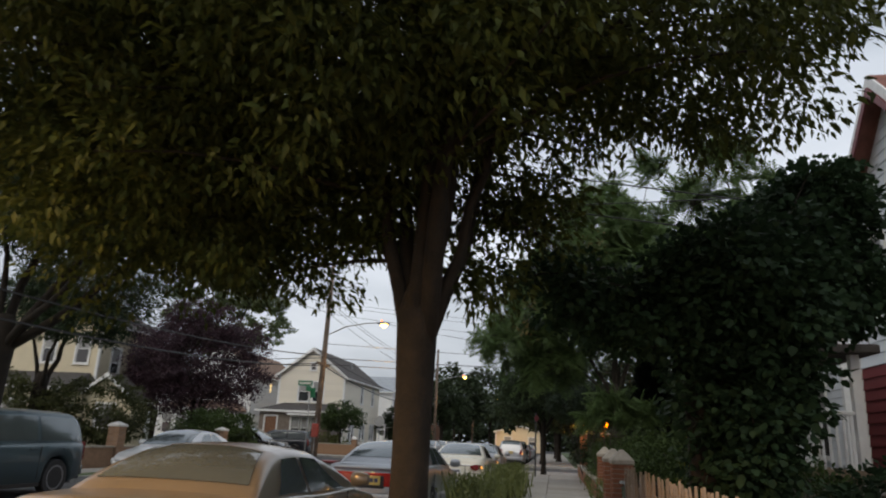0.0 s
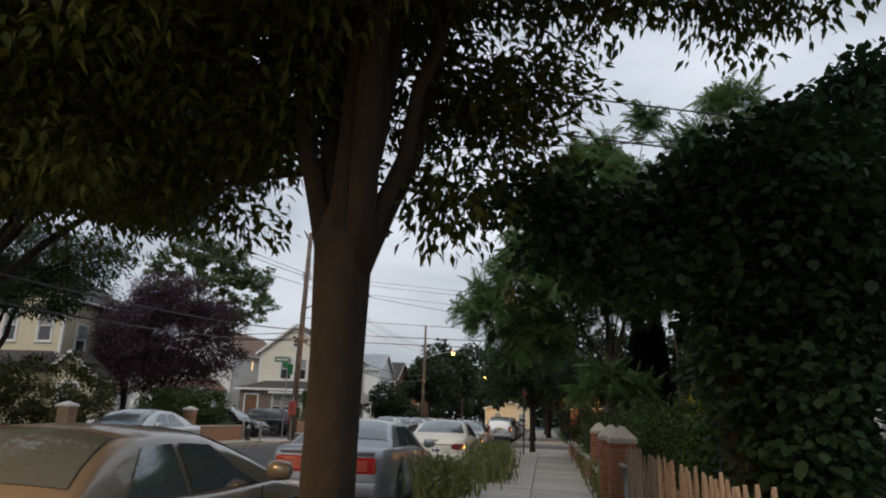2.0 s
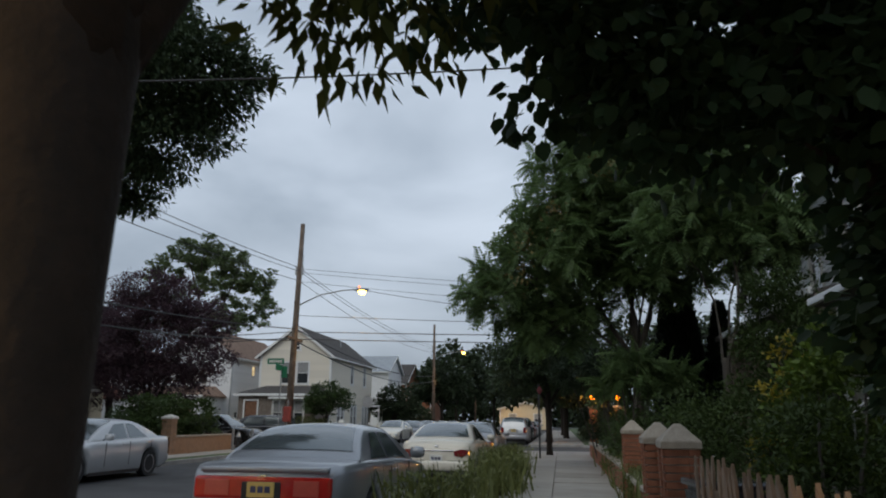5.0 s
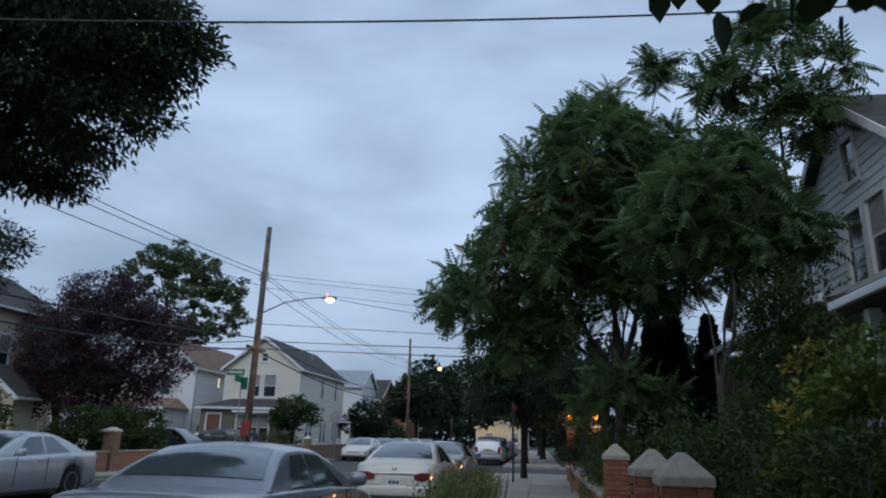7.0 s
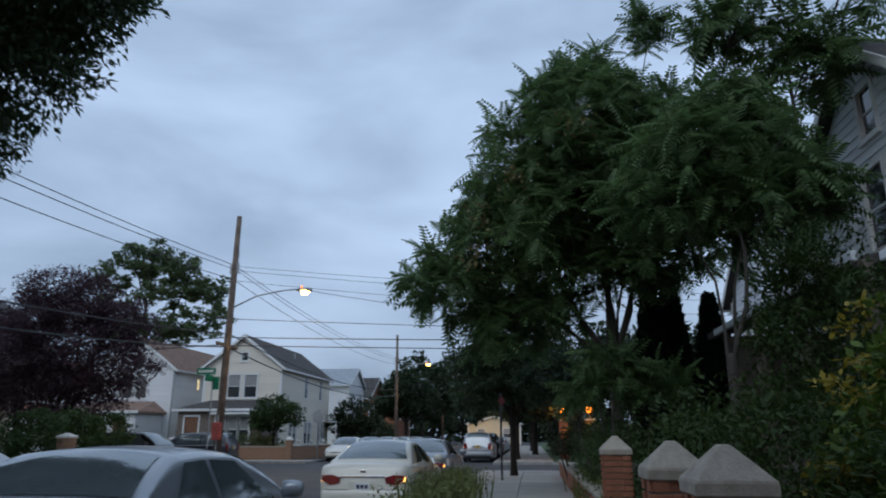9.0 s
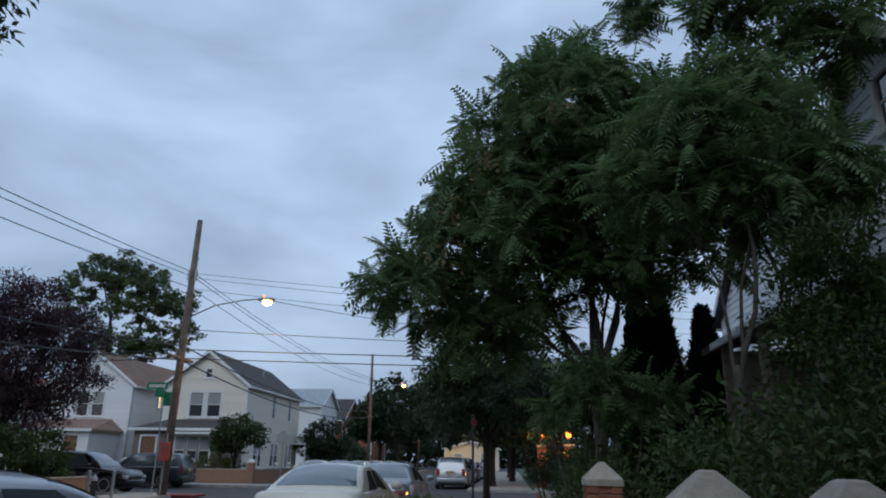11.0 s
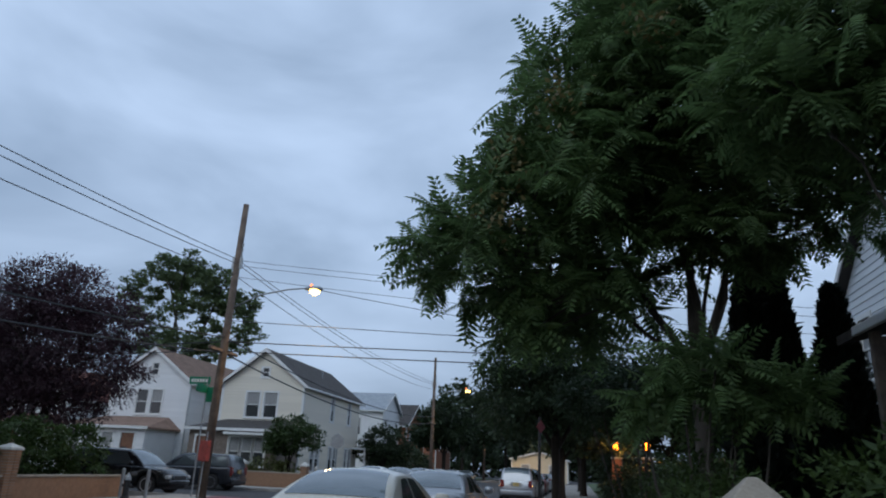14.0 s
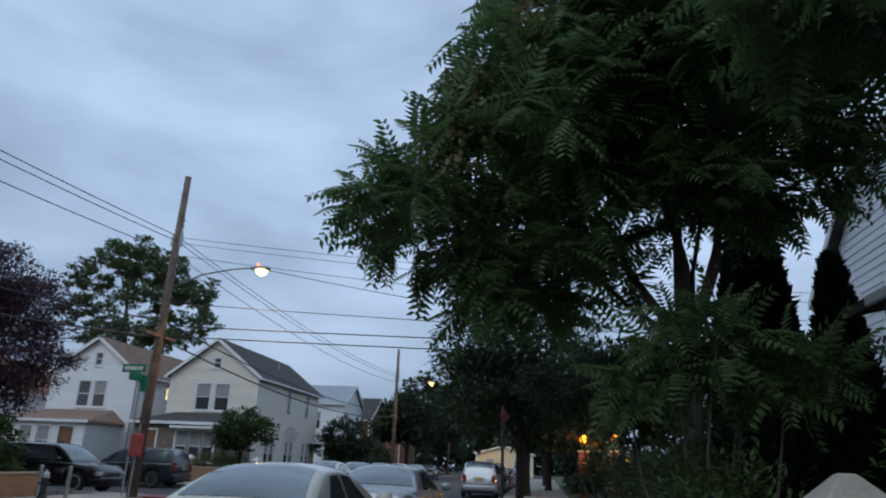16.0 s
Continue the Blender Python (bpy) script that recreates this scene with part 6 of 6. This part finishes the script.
def pillar(x, y, h, w=0.42, brick=BRICK_ME, cap_mat=M_CAP, label="red brick gate pillar with pointed stone cap", core=M_MORTAR, cap_h=0.2, turn=0.0):
    p = thing("brick_pillar", label, "pillar", "brick pillars", m=pose(x, y, 0.1, 0, 0, turn))
    a = w / 2
    part("mortar", box(-a + 0.012, a - 0.012, -a + 0.012, a - 0.012, 0, h), core, p)
    r = random.Random(x * 31 + y)
    rows = int(h / 0.072)
    for k in range(rows):
        z = (k + 0.5) * h / rows
        for s in range(4):
            for i in range(2):
                lx = -a + w / 4 + i * w / 2
                mx = pose(0, 0, 0, 0, 0, 90 * s) @ Matrix.Translation((lx, -a + 0.05 + r.uniform(-.002, .003), z)) @ pose(0, 0, 0, 0, 0, r.uniform(-.6, .6))
                shared("brick", brick, p, mx)
    c = bmesh.new()
    o = a + 0.03
    lo = [c.verts.new((sx * o, sy * o, h)) for sx, sy in ((-1, -1), (1, -1), (1, 1), (-1, 1))]
    up = [c.verts.new((sx * o, sy * o, h + 0.07)) for sx, sy in ((-1, -1), (1, -1), (1, 1), (-1, 1))]
    tip = [c.verts.new((sx * 0.03, sy * 0.03, h + 0.07 + cap_h)) for sx, sy in ((-1, -1), (1, -1), (1, 1), (-1, 1))]
    c.faces.new(lo[::-1])
    c.faces.new(tip)
    for i in range(4):
        j = (i + 1) % 4
        c.faces.new((lo[i], lo[j], up[j], up[i]))
        c.faces.new((up[i], up[j], tip[j], tip[i]))
    bmesh.ops.bevel(c, geom=list(c.edges), offset=0.008, segments=1, affect="EDGES")
    part("cap", c, cap_mat, p, "pale pyramid stone cap")
    return p


pillar(1.14, 12.5, 1.14, 0.33, cap_h=0.17)
pillar(1.09, 13.6, 1.15, 0.33, cap_h=0.17)
pillar(1.26, 18.3, 1.18, 0.33, cap_h=0.17)
for yy in (22.4, 30.2):
    pillar(-14.95, yy, 1.35, 0.42, TAN_ME, M_WHITECAP, "tan brick pillar with white stone cap", cap_h=0.1)


def brick_wall(x0, x1, y0, y1, h, material, label):
    wl_ = thing("low_brick_wall", label, "wall", kind="structure")
    part("wall_body", box(min(x0, x1), max(x0, x1), y0, y1, 0.05, h, 0.008), material, wl_)
    part("coping", box(min(x0, x1) - 0.04, max(x0, x1) + 0.04, y0 - 0.02, y1 + 0.02, h, h + 0.06, 0.015), M_CAP, wl_)
    return wl_


brick_wall(-15.07, -14.83, 14.0, 22.15, 0.75, M_TANBRICK, "low tan brick garden wall")
brick_wall(-15.07, -14.83, 22.65, 29.95, 0.75, M_TANBRICK, "low tan brick garden wall")
brick_wall(-15.07, -14.83, 30.45, 35.4, 0.75, M_TANBRICK, "low tan brick garden wall")
brick_wall(1.1, 1.3, 13.75, 18.05, 0.55, M_BRICK, "low red brick garden wall")
brick_wall(1.14, 1.34, 18.55, 35.2, 0.6, M_BRICK, "low red brick garden wall with plants over it")
brick_wall(-21.8, -14.3, 50.0, 50.22, 0.85, M_TANBRICK, "low tan brick wall before the corner house")
brick_wall(-14.5, -14.28, 50.5, 70.0, 0.85, M_TANBRICK, "low tan brick wall along the corner house")
for xx in (-21.9, -18.0, -14.4):
    pillar(xx, 50.1, 1.15, 0.36, TAN_ME, M_WHITECAP, "tan pillar with white cap before the corner house", cap_h=0.16)
for k in range(7):
    sm = thing("wall_finial", "white ball finial on the low corner wall", "finial", "wall finials", m=pose(-14.39, 51.8 + 2.6 * k, 0.91))
    part("block", box(-0.12, 0.12, -0.12, 0.12, 0, 0.12, 0.01), M_WHITECAP, sm)
    part("ball", lathe([(0.03, 0.12), (0.1, 0.16), (0.14, 0.24), (0.1, 0.33), (0.02, 0.37)], 12), M_WHITECAP, sm, smooth=True)

# picket fence under the broad-leaved tree
fence = thing("picket_fence", "weathered brown wooden picket fence", "fence", m=pose(1.1, 4.0, 0.1))
for z in (0.35, 0.85):
    part("rail", box(0.02, 0.06, 0, 7.45, z - 0.04, z + 0.04, 0.006), M_WOODFENCE, fence)
picket = mesh_of("picket", prism([(-0.035, 0.05), (0.035, 0.05), (0.035, 1.02), (0.0, 1.12), (-0.035, 1.02)], -0.01, 0.01, pose(0, 0, 0, 0, 0, 90)), M_WOODFENCE)
rf = random.Random(4)
for k in range(53):
    shared("picket", picket, fence, pose(0, 0.05 + k * 0.14, rf.uniform(-0.03, 0.03), rf.uniform(-2, 2), rf.uniform(-2, 2), 0))
iron = thing("iron_fence", "thin pale metal garden railing", "fence", m=pose(2.4, 11.0, 0.1))
for z in (0.25, 0.95):
    part("rail", box(0, 2.6, -0.015, 0.015, z - 0.015, z + 0.015), M_STEEL, iron)
for k in range(14):
    part("bar", tube([(0.05 + k * 0.19, 0, 0.05), (0.05 + k * 0.19, 0, 1.05)], 0.012, 6), M_STEEL, iron)
binn = thing("rubbish_bin", "dark wheeled rubbish bin beside the pillar", "bin", m=pose(1.35, 11.6, 0.1, 0, 0, 10))
tub = bmesh.new()
lo = [tub.verts.new(c) for c in ((-.2, -.2, 0), (.2, -.2, 0), (.2, .2, 0), (-.2, .2, 0))]
hi = [tub.verts.new(c) for c in ((-.26, -.27, 0.85), (.26, -.27, 0.85), (.26, .27, 0.85), (-.26, .27, 0.85))]
tub.faces.new(lo[::-1]), tub.faces.new(hi)
for i in range(4):
    tub.faces.new((lo[i], lo[(i + 1) % 4], hi[(i + 1) % 4], hi[i]))
bmesh.ops.bevel(tub, geom=list(tub.edges), offset=0.03, segments=2, affect="EDGES")
part("tub", tub, M_NAVY, binn)
part("lid", box(-0.28, 0.28, -0.3, 0.29, 0.855, 0.92, 0.03), M_NAVY, binn)
for sx in (-0.2, 0.2):
    part("wheel", tube([(sx - 0.03, 0.22, 0.09), (sx + 0.03, 0.22, 0.09)], 0.09, 12), M_BLACKPLASTIC, binn)

# orange lanterns on a gate past the crossing
LANT = bpy.data.lights.new("lantern_bulb", "POINT")
LANT.energy, LANT.color, LANT.shadow_soft_size = 60, (1.0, 0.4, 0.08), 0.15
for lx, ly, lz, nm in ((2.1, 52, 3.0, 0), (3.67, 52, 3.05, 0), (7.75, 52, 3.15, 0)):
    ln = thing("lantern_post", "brick gate post with a glowing orange lantern", "lantern", "orange lanterns", m=pose(lx, ly, 0.1))
    part("post", box(-0.25, 0.25, -0.25, 0.25, 0, lz - 0.75, 0.02), M_BRICK, ln)
    part("cap", box(-0.3, 0.3, -0.3, 0.3, lz - 0.75, lz - 0.65, 0.02), M_CAP, ln)
    part("stem", tube([(0, 0, lz - 0.65), (0, 0, lz - 0.3)], 0.04, 8), M_DARKSTEEL, ln)
    part("globe", lathe([(0.06, lz - 0.3), (0.15, lz - 0.2), (0.17, lz - 0.06), (0.12, lz + 0.06), (0.04, lz + 0.1)], 12), M_LANTERN, ln, "glowing orange globe", smooth=True)
    bl_ = new("lantern_bulb", LANT)
    bl_.parent = ln
    bl_.location = (0, -0.45, lz - 0.1)
# ---------------------------------------------------------------- pavements, flag by flag
pavement("pavement_east", R_EAST + 0.16, 1.35, -4, X_SOUTH - 0.16, 2, 28, ((TREE_X, TREE_Y),))
pavement("pavement_west", R_WEST - 2.2, R_WEST - 0.9, 8, X_SOUTH - 0.16, 1, 18)
pavement("pavement_corner", R_WEST - 0.9, R_WEST - 0.16, 34.0, X_SOUTH - 0.16, 1, 3)
pavement("pavement_north_west", -40, R_WEST - 0.16, X_NORTH + 0.16, X_NORTH + 2.4, 18, 1)
pavement("pavement_north_east", R_EAST + 0.16, 1.35, X_NORTH + 0.16, 110, 2, 40)
